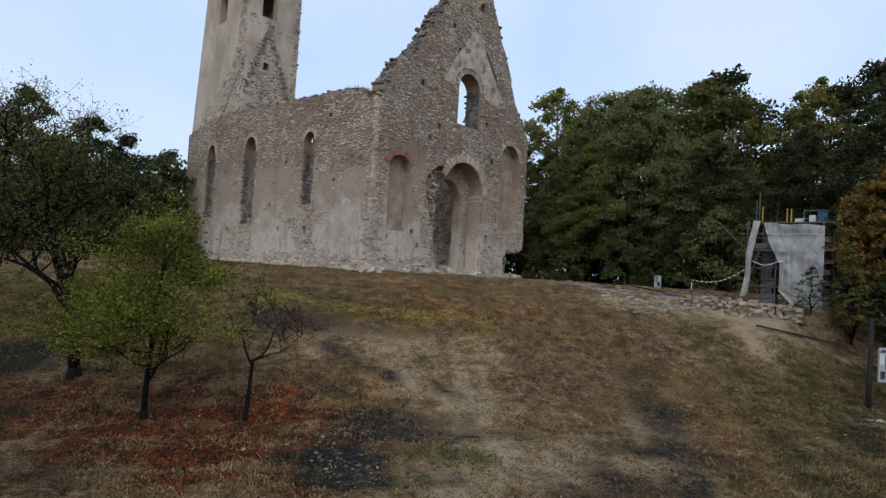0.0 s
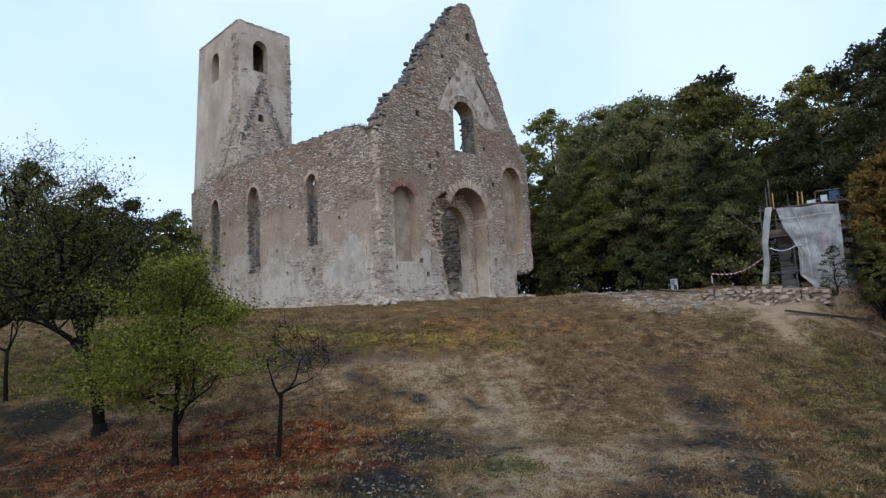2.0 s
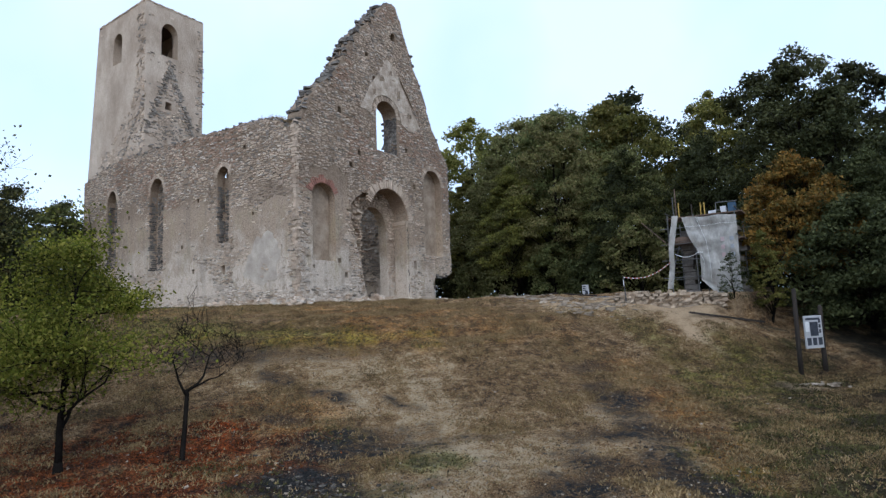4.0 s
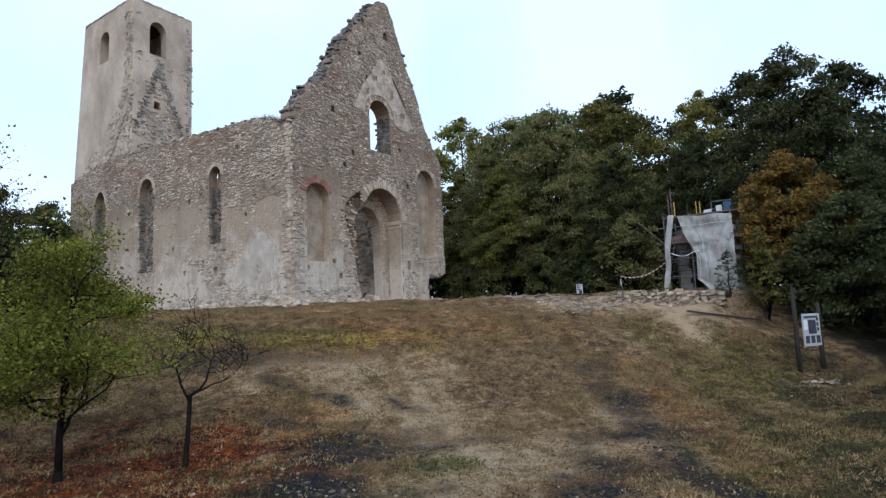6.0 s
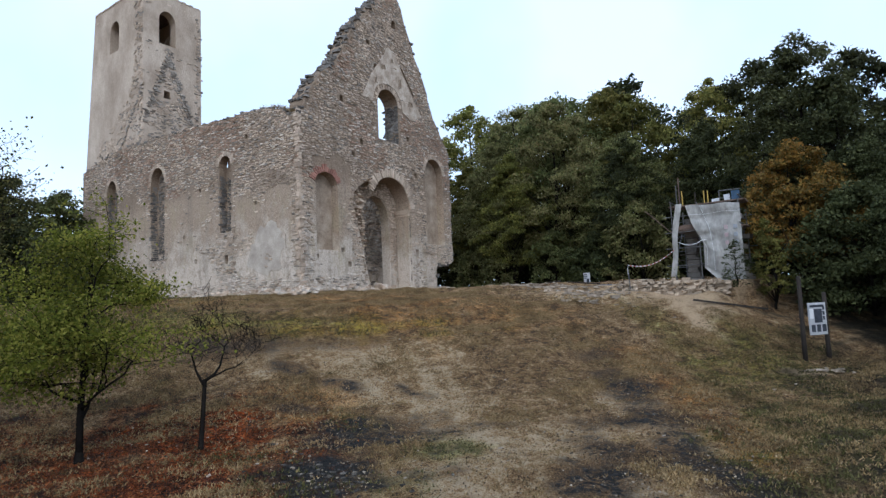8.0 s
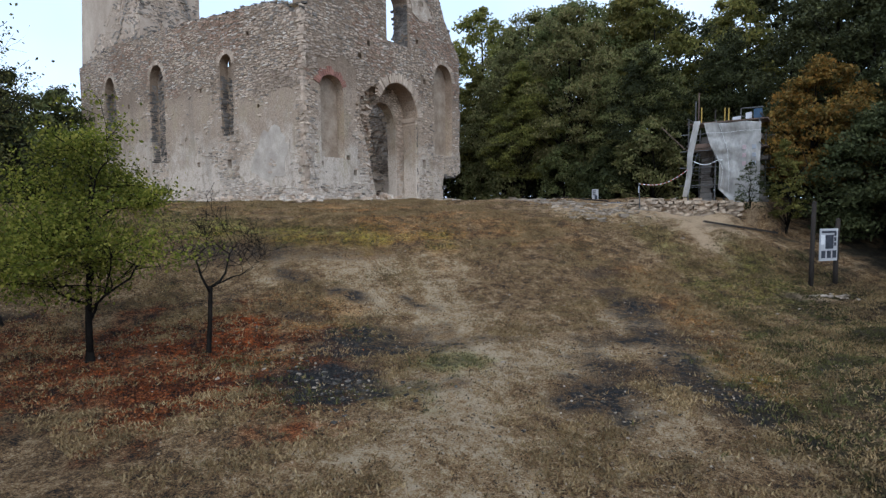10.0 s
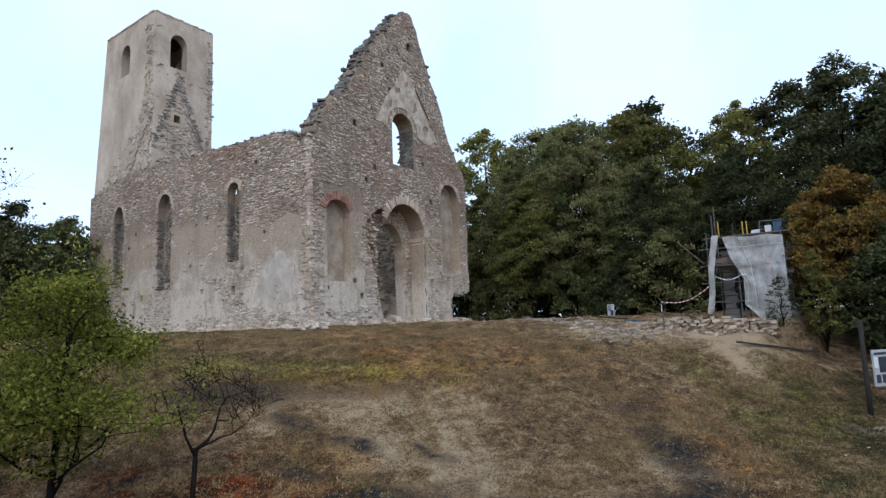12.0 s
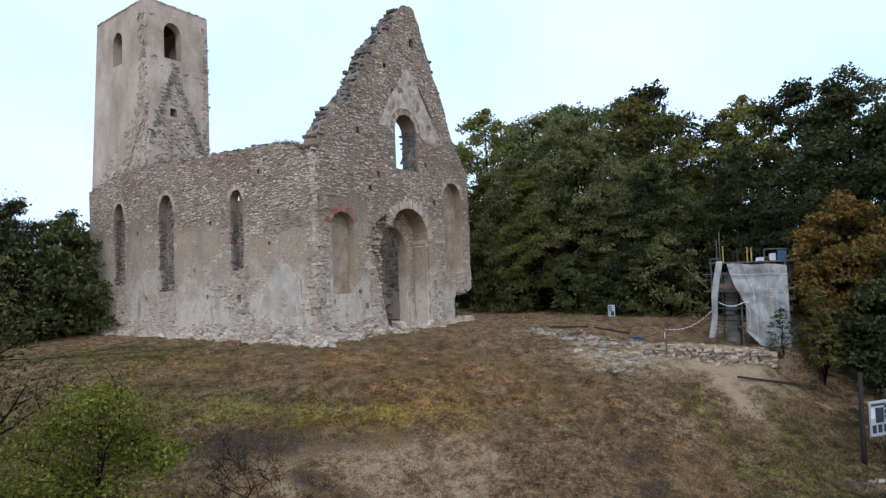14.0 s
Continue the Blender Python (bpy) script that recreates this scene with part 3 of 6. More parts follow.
def wall_material():
    """Old lime plaster and mortar: brown where it has weathered, chalky where limewash is left."""
    m = bpy.data.materials.new("weathered_wall")
    m.use_nodes = True
    n, l = m.node_tree.nodes, m.node_tree.links
    p = n["Principled BSDF"]
    p.inputs["Roughness"].default_value, p.inputs["Specular IOR Level"].default_value = 0.95, 0.15
    geo, sep = n.new("ShaderNodeNewGeometry"), n.new("ShaderNodeSeparateXYZ")
    l.new(geo.outputs["Position"], sep.inputs[0])

    def noisy(scale, detail=6.0, rough=0.6, stretch=None):
        t = n.new("ShaderNodeTexNoise")
        t.inputs["Scale"].default_value, t.inputs["Detail"].default_value, t.inputs["Roughness"].default_value = scale, detail, rough
        src = geo.outputs["Position"]
        if stretch:
            mp = n.new("ShaderNodeMapping")
            mp.inputs["Scale"].default_value = stretch
            l.new(src, mp.inputs["Vector"])
            src = mp.outputs["Vector"]
        l.new(src, t.inputs["Vector"])
        return t.outputs["Fac"]

    def ramp(fac, stops):
        r = n.new("ShaderNodeValToRGB")
        for k, (at, c) in enumerate(stops):
            e = r.color_ramp.elements[k] if k < 2 else r.color_ramp.elements.new(1.0)
            e.position, e.color = at, (*c, 1)
        l.new(fac, r.inputs["Fac"])
        return r.outputs["Color"]

    def calc(op, a, b, clamp=True):
        t = n.new("ShaderNodeMath")
        t.operation, t.use_clamp = op, clamp
        for k, q in enumerate((a, b)):
            if isinstance(q, (int, float)):
                t.inputs[k].default_value = q
            else:
                l.new(q, t.inputs[k])
        return t.outputs[0]

    def over(base, top, fac):
        t = n.new("ShaderNodeMix")
        t.data_type = "RGBA"
        l.new(fac, t.inputs[0])
        l.new(base, t.inputs[6])
        l.new(top, t.inputs[7])
        return t.outputs[2]

    broad, fine, streak = noisy(0.8, 8, 0.68), noisy(14, 8, 0.75), noisy(1.4, 6, 0.65, (1.6, 1.6, 0.25))
    brown = ramp(fine, [(0.3, (0.168, 0.123, 0.0856)), (0.52, (0.356, 0.271, 0.195)), (0.72, (0.524, 0.424, 0.326))])
    chalk = ramp(fine, [(0.28, (0.367, 0.303, 0.238)), (0.5, (0.545, 0.46, 0.369)), (0.7, (0.692, 0.601, 0.496))])
    # limewash is left mostly low on the walls, with an uneven upper limit
    low = calc("SUBTRACT", calc("ADD", calc("MULTIPLY", broad, 4.5, False), calc("MULTIPLY", streak, 2.2, False), False), calc("MULTIPLY", sep.outputs["Z"], 0.62, False), False)
    col = over(brown, chalk, calc("MULTIPLY", calc("SUBTRACT", low, 1.2, False), 0.95))
    flake = noisy(2.3, 10, 0.75)
    col = over(col, ramp(fine, [(0.3, (0.199, 0.151, 0.109)), (0.7, (0.43, 0.343, 0.258))]), calc("MULTIPLY", calc("SUBTRACT", flake, 0.53, False), 7.0))
    col = over(col, ramp(fine, [(0.3, (0.45, 0.389, 0.316)), (0.7, (0.66, 0.581, 0.486))]), calc("MULTIPLY", calc("SUBTRACT", 0.42, flake, False), 5.0))
    ochre = noisy(1.1, 6, 0.7, (1.0, 1.0, 0.5))
    col = over(col, ramp(fine, [(0.3, (0.26, 0.205, 0.12)), (0.7, (0.46, 0.385, 0.25))]), calc("MULTIPLY", calc("SUBTRACT", ochre, 0.52, False), 4.0))
    stain = calc("MULTIPLY", calc("SUBTRACT", streak, 0.5, False), 3.0)
    col = over(col, ramp(fine, [(0.3, (0.126, 0.101, 0.0778)), (0.7, (0.241, 0.197, 0.155))]), stain)
    # deep brown mortar joints high up, where all the plaster has gone
    joint = calc("MULTIPLY", calc("MULTIPLY", calc("SUBTRACT", sep.outputs["Z"], 4.9, False), 1.4), 0.72)
    col = over(col, ramp(fine, [(0.3, (0.115, 0.0828, 0.0564)), (0.7, (0.293, 0.217, 0.154))]), joint)
    l.new(col, p.inputs["Base Color"])
    b = n.new("ShaderNodeBump")
    b.inputs["Strength"].default_value, b.inputs["Distance"].default_value = 0.7, 0.06
    l.new(fine, b.inputs["Height"])
    l.new(b.outputs["Normal"], p.inputs["Normal"])
    return m


M_WALL = wall_material()
M_TOWER = mat("tower_plaster", [(0.26, 0.2, 0.145), (0.395, 0.313, 0.236), (0.519, 0.425, 0.332)], 0.75, 0.95, 0.6, 14, stretch=(1, 1, 0.6))
M_WALLFACE = mat("corner_stone", [(0.208, 0.158, 0.117), (0.363, 0.288, 0.219), (0.519, 0.42, 0.332)], 1.5, 0.95, 0.6, 25, obj=0.6)
church = thing("ruined_church", (-24, 22, 0), "roofless stone church ruin with broken gable and square tower", "church ruin")


def at_front(u, v, d):
    return (XF - d, u, v)


def at_side(u, v, d):
    return (u, YS + d, v)


# west front with its tall, broken gable
FRONT = ([(17.22, -0.6), (26.95, -0.6), (27.05, 0.5), (27.0, 1.1), (27.3, 1.5), (28.3, 1.45), (28.85, 1.7)]
         + ragged([(28.85, 1.7), (28.85, 8.1), (28.35, 8.7), (27.35, 10.0), (26.6, 11.8), (25.85, 13.0), (25.25, 14.3), (24.75, 15.5), (24.35, 16.15), (24.0, 16.25), (23.5, 16.0), (22.7, 15.2),
                   (21.75, 14.1), (20.95, 13.2), (20.4, 12.3), (19.8, 11.2), (19.4, 10.7), (18.45, 9.75), (17.7, 8.75), (17.55, 8.05), (17.22, 7.8)], 0.28, 0.07, rng))
SLIT = arch(22.5, 24.15, 7.75, 9.75, 10.5)
PORTAL = ragged(arch(21.75, 24.85, -0.35, 4.25, 5.85), 0.3, 0.06, rng)
PORTAL = [(u - (0.55 * abs(wob(u, v, 1.1)) if u < 22.6 else 0.0), v) for u, v in PORTAL]
# the outer skin has fallen away beside the portal
BROKEN = ([-0.4, 0.6, 1.9, 2.9, 3.9, 4.8, 5.3, 5.8], [0.05, 0.22, 0.55, 0.95, 1.25, 1.15, 0.7, 0.1])
PORTAL_OUT = [(u - (float(np.interp(v, *BROKEN)) * rng.uniform(0.88, 1.08) if u < 22.6 and v > -0.3 else 0.0), v) for u, v in PORTAL]
NICHE_A = arch(18.03, 19.5, 1.9, 4.7, 5.4)
NICHE_B = arch(26.35, 28.05, 2.6, 6.7, 7.5)
OCULUS = arch(23.85, 24.2, 14.1, 14.4, 14.55, 6)


def putlog(u, v, w=0.22, h=0.24, r=rng):
    return [(u - w / 2 * r.uniform(0.7, 1.1), v - h / 2), (u + w / 2, v - h / 2 * r.uniform(0.7, 1.2)), (u + w / 2 * r.uniform(0.7, 1.1), v + h / 2), (u - w / 2, v + h / 2 * r.uniform(0.8, 1.3))]


FRONT_HOLES = [putlog(17.72, 1.85, 0.26, 0.36), putlog(18.05, 1.62, 0.34, 0.16), putlog(19.72, 1.95, 0.24, 0.22), putlog(20.15, 1.3), putlog(25.4, 2.0, 0.3, 0.45), putlog(25.5, 6.3), putlog(21.2, 7.3), putlog(25.7, 9.7, 0.2, 0.3),
               putlog(21.9, 12.6), putlog(19.9, 9.1), putlog(20.6, 6.6), putlog(24.9, 8.2), putlog(22.4, 11.5, 0.18, 0.18), [(24.5, 12.06), (24.58, 12.1), (25.1, 11.45), (25.64, 10.78), (25.54, 10.74), (25.02, 11.4)]]
front_through, front_blind = [SLIT, PORTAL_OUT], [NICHE_A, NICHE_B, OCULUS] + FRONT_HOLES
heap = Heap()
wall_layer(heap, FRONT, front_through + front_blind, at_front, 0.0, 0.45)
wall_layer(heap, FRONT, [SLIT, PORTAL], at_front, 0.451, 0.92)
INNER = ragged(arch(22.1, 24.15, -0.39, 3.75, 5.0), 0.4, 0.04, rng)
wall_layer(heap, [(21.0, -0.4), (25.3, -0.4), (25.3, 6.4), (21.0, 6.4)], [INNER], at_front, 0.925, 1.45)
front_wall = add_part("front_wall", heap.mesh("front_wall", M_WALL), church, "gabled front wall of rubble masonry with plaster remains")

heap = Heap()
heap.add(box((XF - 0.5, 24.78, 4.18), (0.98, 0.26, 0.1), 0.05, 0, rng)).add(box((XF - 0.5, 24.8, 4.28), (1.04, 0.34, 0.1), 0.05, 0, rng)).add(box((XF - 0.5, 24.8, 4.06), (0.94, 0.18, 0.12), 0.05, 0, rng))
add_part("portal_capital", heap.mesh("portal_capital", M_STONE), church, "moulded stone capital of the portal pilaster")
heap = Heap()
heap.add(box((XF - 0.45, 24.8, 1.95), (0.8, 0.16, 4.1), 0.03, 0, rng)).add(box((XF - 0.45, 24.76, 0.0), (0.94, 0.28, 0.5), 0.06, 0, rng))
add_part("portal_pilaster", heap.mesh("portal_pilaster", M_WALL), church, "flat plastered pilaster of the portal")

for niche, name in ((NICHE_A, "niche_back"), (NICHE_B, "niche_back")):
    heap = Heap()
    heap.add(flat_panel([(a + (0.004 if a < sum(p[0] for p in niche) / len(niche) else -0.004), b) for a, b in niche], at_front, 0.43))
    add_part(name, heap.mesh(name, M_NICHE), front_wall, "warm brown plaster in the blind niche")

# long wall with its tall windows
SIDE = ([(-37.0, -0.6), (-17.42, -0.6), (-17.42, 7.75)] + ragged([(-17.42, 7.75), (-18.1, 7.9), (-18.6, 8.2), (-19.2, 8.35), (-20.3, 8.5), (-21.9, 8.55), (-24.3, 8.7), (-27.0, 8.85), (-30.0, 8.95), (-33.0, 8.9), (-35.9, 8.55), (-37.0, 8.3)], 0.3, 0.06, rng))
WIN_A = ragged(arch(-23.0, -22.08, 3.1, 6.3, 6.78), 0.4, 0.04, rng)
WIN_B = ragged(arch(-29.15, -27.8, 2.2, 6.3, 7.2), 0.4, 0.04, rng)
WIN_C = ragged(arch(-33.95, -32.8, 2.6, 6.4, 7.25), 0.4, 0.04, rng)
SIDE_HOLES = [putlog(-22.5, 1.82, 0.32, 0.42), putlog(-18.2, 1.85, 0.3, 0.34), putlog(-18.3, 2.3, 0.12, 0.5), putlog(-25.0, 1.9), putlog(-20.3, 4.2, 0.16, 0.16), putlog(-30.6, 1.85), putlog(-20.9, 7.4, 0.2, 0.2), putlog(-24.6, 5.4, 0.18, 0.2), putlog(-26.0, 3.2, 0.16, 0.2),
              putlog(-31.4, 5.4, 0.18, 0.2), putlog(-35.2, 3.9, 0.2, 0.2)]
heap = Heap()
wall_layer(heap, SIDE, [WIN_A, WIN_B, WIN_C] + SIDE_HOLES, at_side, 0.0, 0.42)
wall_layer(heap, SIDE, [arch(-23.8, -22.9, 6.35, 6.75, 7.15)], at_side, 0.421, 0.95)
side_wall = add_part("side_wall", heap.mesh("side_wall", M_WALL), church, "long nave wall with three tall arched windows")

# the walls behind, seen through the openings
heap = Heap()
wall_layer(heap, [(-37.0, -0.6), (-18.5, -0.6)] + ragged([(-18.5, 7.9), (-24, 8.1), (-30, 7.6), (-37.0, 7.9)], 0.4, 0.08, rng), [],
           lambda u, v, d: (u, 28.7 - d, v), 0.0, 0.9)
far_wall = add_part("far_wall", heap.mesh("far_wall", M_WALL), church, "far nave wall of rubble")
heap = Heap()
wall_layer(heap, [(18.25, -0.6), (27.75, -0.6)] + ragged([(27.75, 7.6), (23, 8.0), (18.25, 8.2)], 0.4, 0.08, rng), [arch(21.4, 24.8, -0.4, 4.2, 6.2)], lambda u, v, d: (-36.9 + d, u, v), 0.0, 0.9)
add_part("end_wall", heap.mesh("end_wall", M_WALL), church, "end wall of the nave with an arch")

# tower: plain faces that lean in slightly, with belfry windows
TOP_Z, BASE_Z = 18.6, -0.6


def tower_place(side):
    """Maps a face of the tower (u along it from 0 to 1, v up, d inwards) into the world; it narrows towards the top."""
    def place(u, v, d):
        t = (v - BASE_Z) / (TOP_Z - BASE_Z)
        x0, x1 = -38.5 + 1.75 * t, -30.5 - 0.45 * t
        y0, y1 = 17.6 + 0.08 * t, 21.05 + 0.35 * t
        if side == 0:
            return (x1 - d, y0 + (y1 - y0) * u, v)
        if side == 1:
            return (x0 + (x1 - x0) * u, y0 + d, v)
        if side == 2:
            return (x1 + (x0 - x1) * u, y1 - d, v)
        return (x0 + d, y1 + (y0 - y1) * u, v)
    return place


for k in range(4):
    heap = Heap()
    low = 0.0 if k in (0, 3) else 0.0745
    outline = [(0.003 + low, BASE_Z), (0.997 - low, BASE_Z)] + ragged([(0.997 - low, TOP_Z), (0.003 + low, TOP_Z)], 0.12, 0.04, rng)
    holes = [arch(0.26, 0.54, 15.45, 16.95, 17.6)] if k == 0 else [arch(0.36, 0.54, 15.5, 16.9, 17.45)]
    if k == 0:
        holes.append([(0.33, 12.1), (0.45, 12.1), (0.44, 12.55), (0.34, 12.6)])
    wall_layer(heap, outline, holes, tower_place(k), 0.0, 0.6)
    if k == 0:
        add_part("tower_wall", heap.mesh("tower_wall", M_TOWER), church, "tower face with an arched belfry window")
    else:
        add_part("tower_wall", heap.mesh("tower_wall", M_TOWER), church)
heap = Heap()
for k in range(4):
    pl = tower_place(k)
    n = 34 if k in (1, 2) else 15
    for j in range(n):
        a = (j + 0.5) / n
        for v, d in ((TOP_Z + 0.0, 0.02), (TOP_Z - 0.1, 0.05), (TOP_Z - 0.55, 0.06)):
            x, y, z = pl(0.02 + 0.96 * a, v, d + 0.1)
            if rng.random() < 0.95:
                heap.add(box((x, y, z + rng.uniform(-0.02, 0.02)), (0.23 if k in (1, 2) else 0.3, 0.3 if k in (1, 2) else 0.22, 0.075), 0.12, 0, rng))
add_part("tower_cornice", heap.mesh("tower_cornice", M_STONE), church, "worn brick cornice round the tower top", kind="stuff")
heap = Heap()
pl = tower_place(1)
corners = [tower_place(1)(0.05, TOP_Z - 0.1, 0.3), tower_place(1)(0.95, TOP_Z - 0.1, 0.3), tower_place(2)(0.05, TOP_Z - 0.1, 0.3), tower_place(2)(0.95, TOP_Z - 0.1, 0.3)]
heap.add((corners + [(c[0], c[1], c[2] - 0.2) for c in corners], [(0, 1, 2, 3), (7, 6, 5, 4), (0, 4, 5, 1), (1, 5, 6, 2), (2, 6, 7, 3), (3, 7, 4, 0)]))
add_part("tower_deck", heap.mesh("tower_deck", M_WOOD_OLD), church, "board deck closing the tower top")

# rubble stones that show where the plaster has gone
TRI = [(23.5, 12.9), (21.25, 9.6), (22.3, 9.9), (24.4, 9.5), (26.2, 9.8), (24.6, 11.9)]


def front_ok(u, v):
    return in_poly(u, v, FRONT) and not any(in_poly(u, v, h) for h in front_through + front_blind)


def front_expose(u, v):
    if in_poly(u, v, TRI):
        return 0.06
    w = wob(u, v, 0.8)
    if v > 6.1 + 0.7 * w:
        return 0.97
    if v < 0.75 + 0.4 * w:
        return 0.9
    if u < 17.95:
        return 0.85
    if 20.35 + 0.3 * w < u < 21.9:
        return 0.97
    if u > 24.9:
        return 0.72 if w > -0.15 else 0.2
    if v > 5.3 and (u < 18.0 or u > 20.7):
        return 0.7
    return 0.03


def side_ok(u, v):
    return in_poly(u, v, SIDE) and not any(in_poly(u, v, h) for h in [WIN_A, WIN_B, WIN_C] + SIDE_HOLES)


def side_expose(u, v):
    w = wob(u, v, 0.6)
    for a in (-22.5, -28.5, -33.4):
        # bare rubble runs in a strip beside and below each window
        if abs(u - a) < 0.82 + 0.35 * wob(v, a, 1.4) and v < 7.2:
            return 0.88
    if u > -22.0 and v > 4.75 + 0.25 * w:
        return 0.96
    if u <= -22.0 and v > 5.2 + 1.2 * w + (0.6 if u < -25 else 0):
        return 0.95
    if v < 0.75 + 0.55 * w:
        return 0.94
    if u > -17.85 - 0.15 * w:
        return 0.75
    if wob(u + 3, v, 0.9) > 0.33:
        return 0.6
    return 0.02


rs = random.Random(11)
front_stones = lay_stones(17.2, 28.9, -0.3, 16.3, front_ok, front_expose, rs)
side_stones = lay_stones(-37, -17.4, -0.3, 9.0, side_ok, side_expose, rs)


def spread_stones(stones, place, parent, near, name_rest):
    """The stones of the stretch nearest the corner are pieces; the rest one mesh of each tone."""
    tones = {0: (Heap(), M_STONE), 1: (Heap(), M_STONE_PALE), 2: (Heap(), M_STONE_GREY), 3: (Heap(), M_STONE_RUST)}
    left = []
    for u, v, w, h in stones:
        if near(u, v) and len(left) < 150:
            left.append((u, v, w, h))
            continue
        lot = rs.random()
        pale = 0.7 if v < 1.2 else 0.14
        rust = 0.55 * min(1.0, max(0.0, wob(u, v, 0.33, 5.0) * 4 + 0.15)) * (v > 4.6)
        tone = 1 if lot < pale else 3 if lot < pale + rust else 2 if lot > 0.8 else 0
        tones[tone][0].add(stone_piece(u, v, w, h, rs.uniform(0.006, 0.042), place, rs))
    for hp, m in tones.values():
        add_part(name_rest, hp.mesh(name_rest, m), parent, "rubble stones bedded in old mortar", kind="stuff")
    return left


near_front = spread_stones(front_stones, at_front, front_wall, lambda u, v: u < 21.0 and v > 5.4, "rubble_face")
near_side = spread_stones(side_stones, at_side, side_wall, lambda u, v: u > -20.6 and v > 4.6, "rubble_face")

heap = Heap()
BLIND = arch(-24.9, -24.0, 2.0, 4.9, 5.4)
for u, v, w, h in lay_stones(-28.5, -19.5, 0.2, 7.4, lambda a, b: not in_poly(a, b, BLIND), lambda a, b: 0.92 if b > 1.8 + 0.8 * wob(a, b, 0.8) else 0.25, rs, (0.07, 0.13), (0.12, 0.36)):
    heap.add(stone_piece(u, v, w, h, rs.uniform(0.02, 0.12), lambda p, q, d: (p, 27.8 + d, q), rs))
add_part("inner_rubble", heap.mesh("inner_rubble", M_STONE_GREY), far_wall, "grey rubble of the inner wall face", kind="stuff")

# quoins up the corner between the two walls
heap = Heap()
z = -0.2
while z < 7.8:
    h = rs.uniform(0.09, 0.2)
    a, b = (rs.uniform(0.1, 0.3), rs.uniform(0.1, 0.3))
    heap.add(box((XF - a / 2 + rs.uniform(0.0, 0.05), YS + b / 2 - rs.uniform(0.0, 0.05), z + h / 2), (a, b, h * 0.94), 0.3, rs.gauss(0, 0.1), rs))
    z += h
add_part("quoin_corner", heap.mesh("quoin_corner", M_STONE), church, "rough corner stones", kind="stuff")

# loose, jutting stones along the broken wall tops
heap = Heap()


def crown_stones(points, place, depth, size, r, push=0.0):
    for (a, b), (c, d) in zip(points, points[1:]):
        n = max(1, int(math.hypot(c - a, d - b) / (size * 0.72)))
        for k in range(n):
            t = (k + r.random()) / n
            for e in range(3):
                dd = depth * (e + r.uniform(0.1, 0.9)) / 3
                x, y, z = place(a + (c - a) * t + push * r.uniform(-1, 1), b + (d - b) * t + r.uniform(-0.1, 0.05), dd)
                s = size * r.uniform(0.6, 1.3)
                heap.add(box((x, y, z), (s * r.uniform(0.7, 1.2), s * r.uniform(0.7, 1.2), s * r.uniform(0.3, 0.5)), 0.3, r.uniform(0, 3), r))


top_front = [p for p in FRONT if p[1] > 8.0]
crown_stones([p for p in top_front if p[0] < 24.2], at_front, 0.92, 0.26, rs, 0.06)
crown_stones([p for p in top_front if p[0] > 24.0], at_front, 0.92, 0.2, rs, 0.03)
crown_stones([p for p in SIDE if p[1] > 7.6], at_side, 0.95, 0.2, rs)
crown_stones([(28.82, 8.1), (28.82, 1.7)], at_front, 0.92, 0.16, rs)
crown_stones([(28.8, 1.75), (28.2, 1.5), (27.4, 1.5), (27.08, 1.2), (27.05, 0.0)], at_front, 0.92, 0.26, rs, 0.05)
add_part("wall_crest", heap.mesh("wall_crest", M_STONE_DARK), church, "dark weathered stones along the broken wall tops", kind="stuff")

# brick arches over the niche, relieving arch over the portal
def voussoirs(hp, a, b, spring, crown, place, thick, n, d0, proud, r, t0=0.0, t1=1.0):
    c, rad, h = (a + b) / 2, (b - a) / 2, crown - spring
    for k in range(n):
        t = math.pi * (t0 + (t1 - t0) * (k + 0.5) / n)
        half = math.pi * (t1 - t0) / n * 0.42
        th = thick * r.uniform(0.65, 1.2)
        pts = []
        for tt, rr in ((t - half, 0), (t + half, 0), (t + half, th), (t - half, th)):
            pts.append((c + (rad + rr) * math.cos(tt), spring + (h + rr) * math.sin(tt)))
        p = proud * r.uniform(0.5, 1.4)
        hp.add(([place(u, v, d0) for u, v in pts] + [place(u, v, -p) for u, v in pts], [(4, 5, 6, 7), (0, 1, 5, 4), (1, 2, 6, 5), (2, 3, 7, 6), (3, 0, 4, 7)]))


heap = Heap()
voussoirs(heap, 18.03, 19.5, 4.7, 5.4, at_front, 0.3, 17, 0.05, 0.03, rs, 0.12, 0.9)
add_part("brick_arch", heap.mesh("brick_arch", M_BRICK), front_wall, "red brick arch over the blind niche", kind="stuff")
heap = Heap()
voussoirs(heap, 21.75, 24.85, 4.25, 5.85, at_front, 0.42, 40, 0.05, 0.07, rs, 0.0, 0.86)
voussoirs(heap, 26.35, 28.05, 6.7, 7.5, at_front, 0.28, 15, 0.05, 0.03, rs)
voussoirs(heap, 22.5, 24.15, 9.75, 10.5, at_front, 0.26, 14, 0.05, 0.03, rs)
add_part("stone_arch", heap.mesh("stone_arch", M_STONE), front_wall, "stone relieving arches over the openings", kind="stuff")
heap = Heap()
for place, win, a0, b0, c0, d0 in ((at_side, WIN_A, -23.0, -22.08, 6.3, 6.78), (at_side, WIN_B, -29.15, -27.8, 6.3, 7.2), (at_side, WIN_C, -33.95, -32.8, 6.4, 7.25)):
    voussoirs(heap, a0, b0, c0, d0, place, 0.26, 13, 0.05, 0.03, rs)
add_part("window_arch", heap.mesh("window_arch", M_STONE), side_wall, "stone arches over the nave windows", kind="stuff")

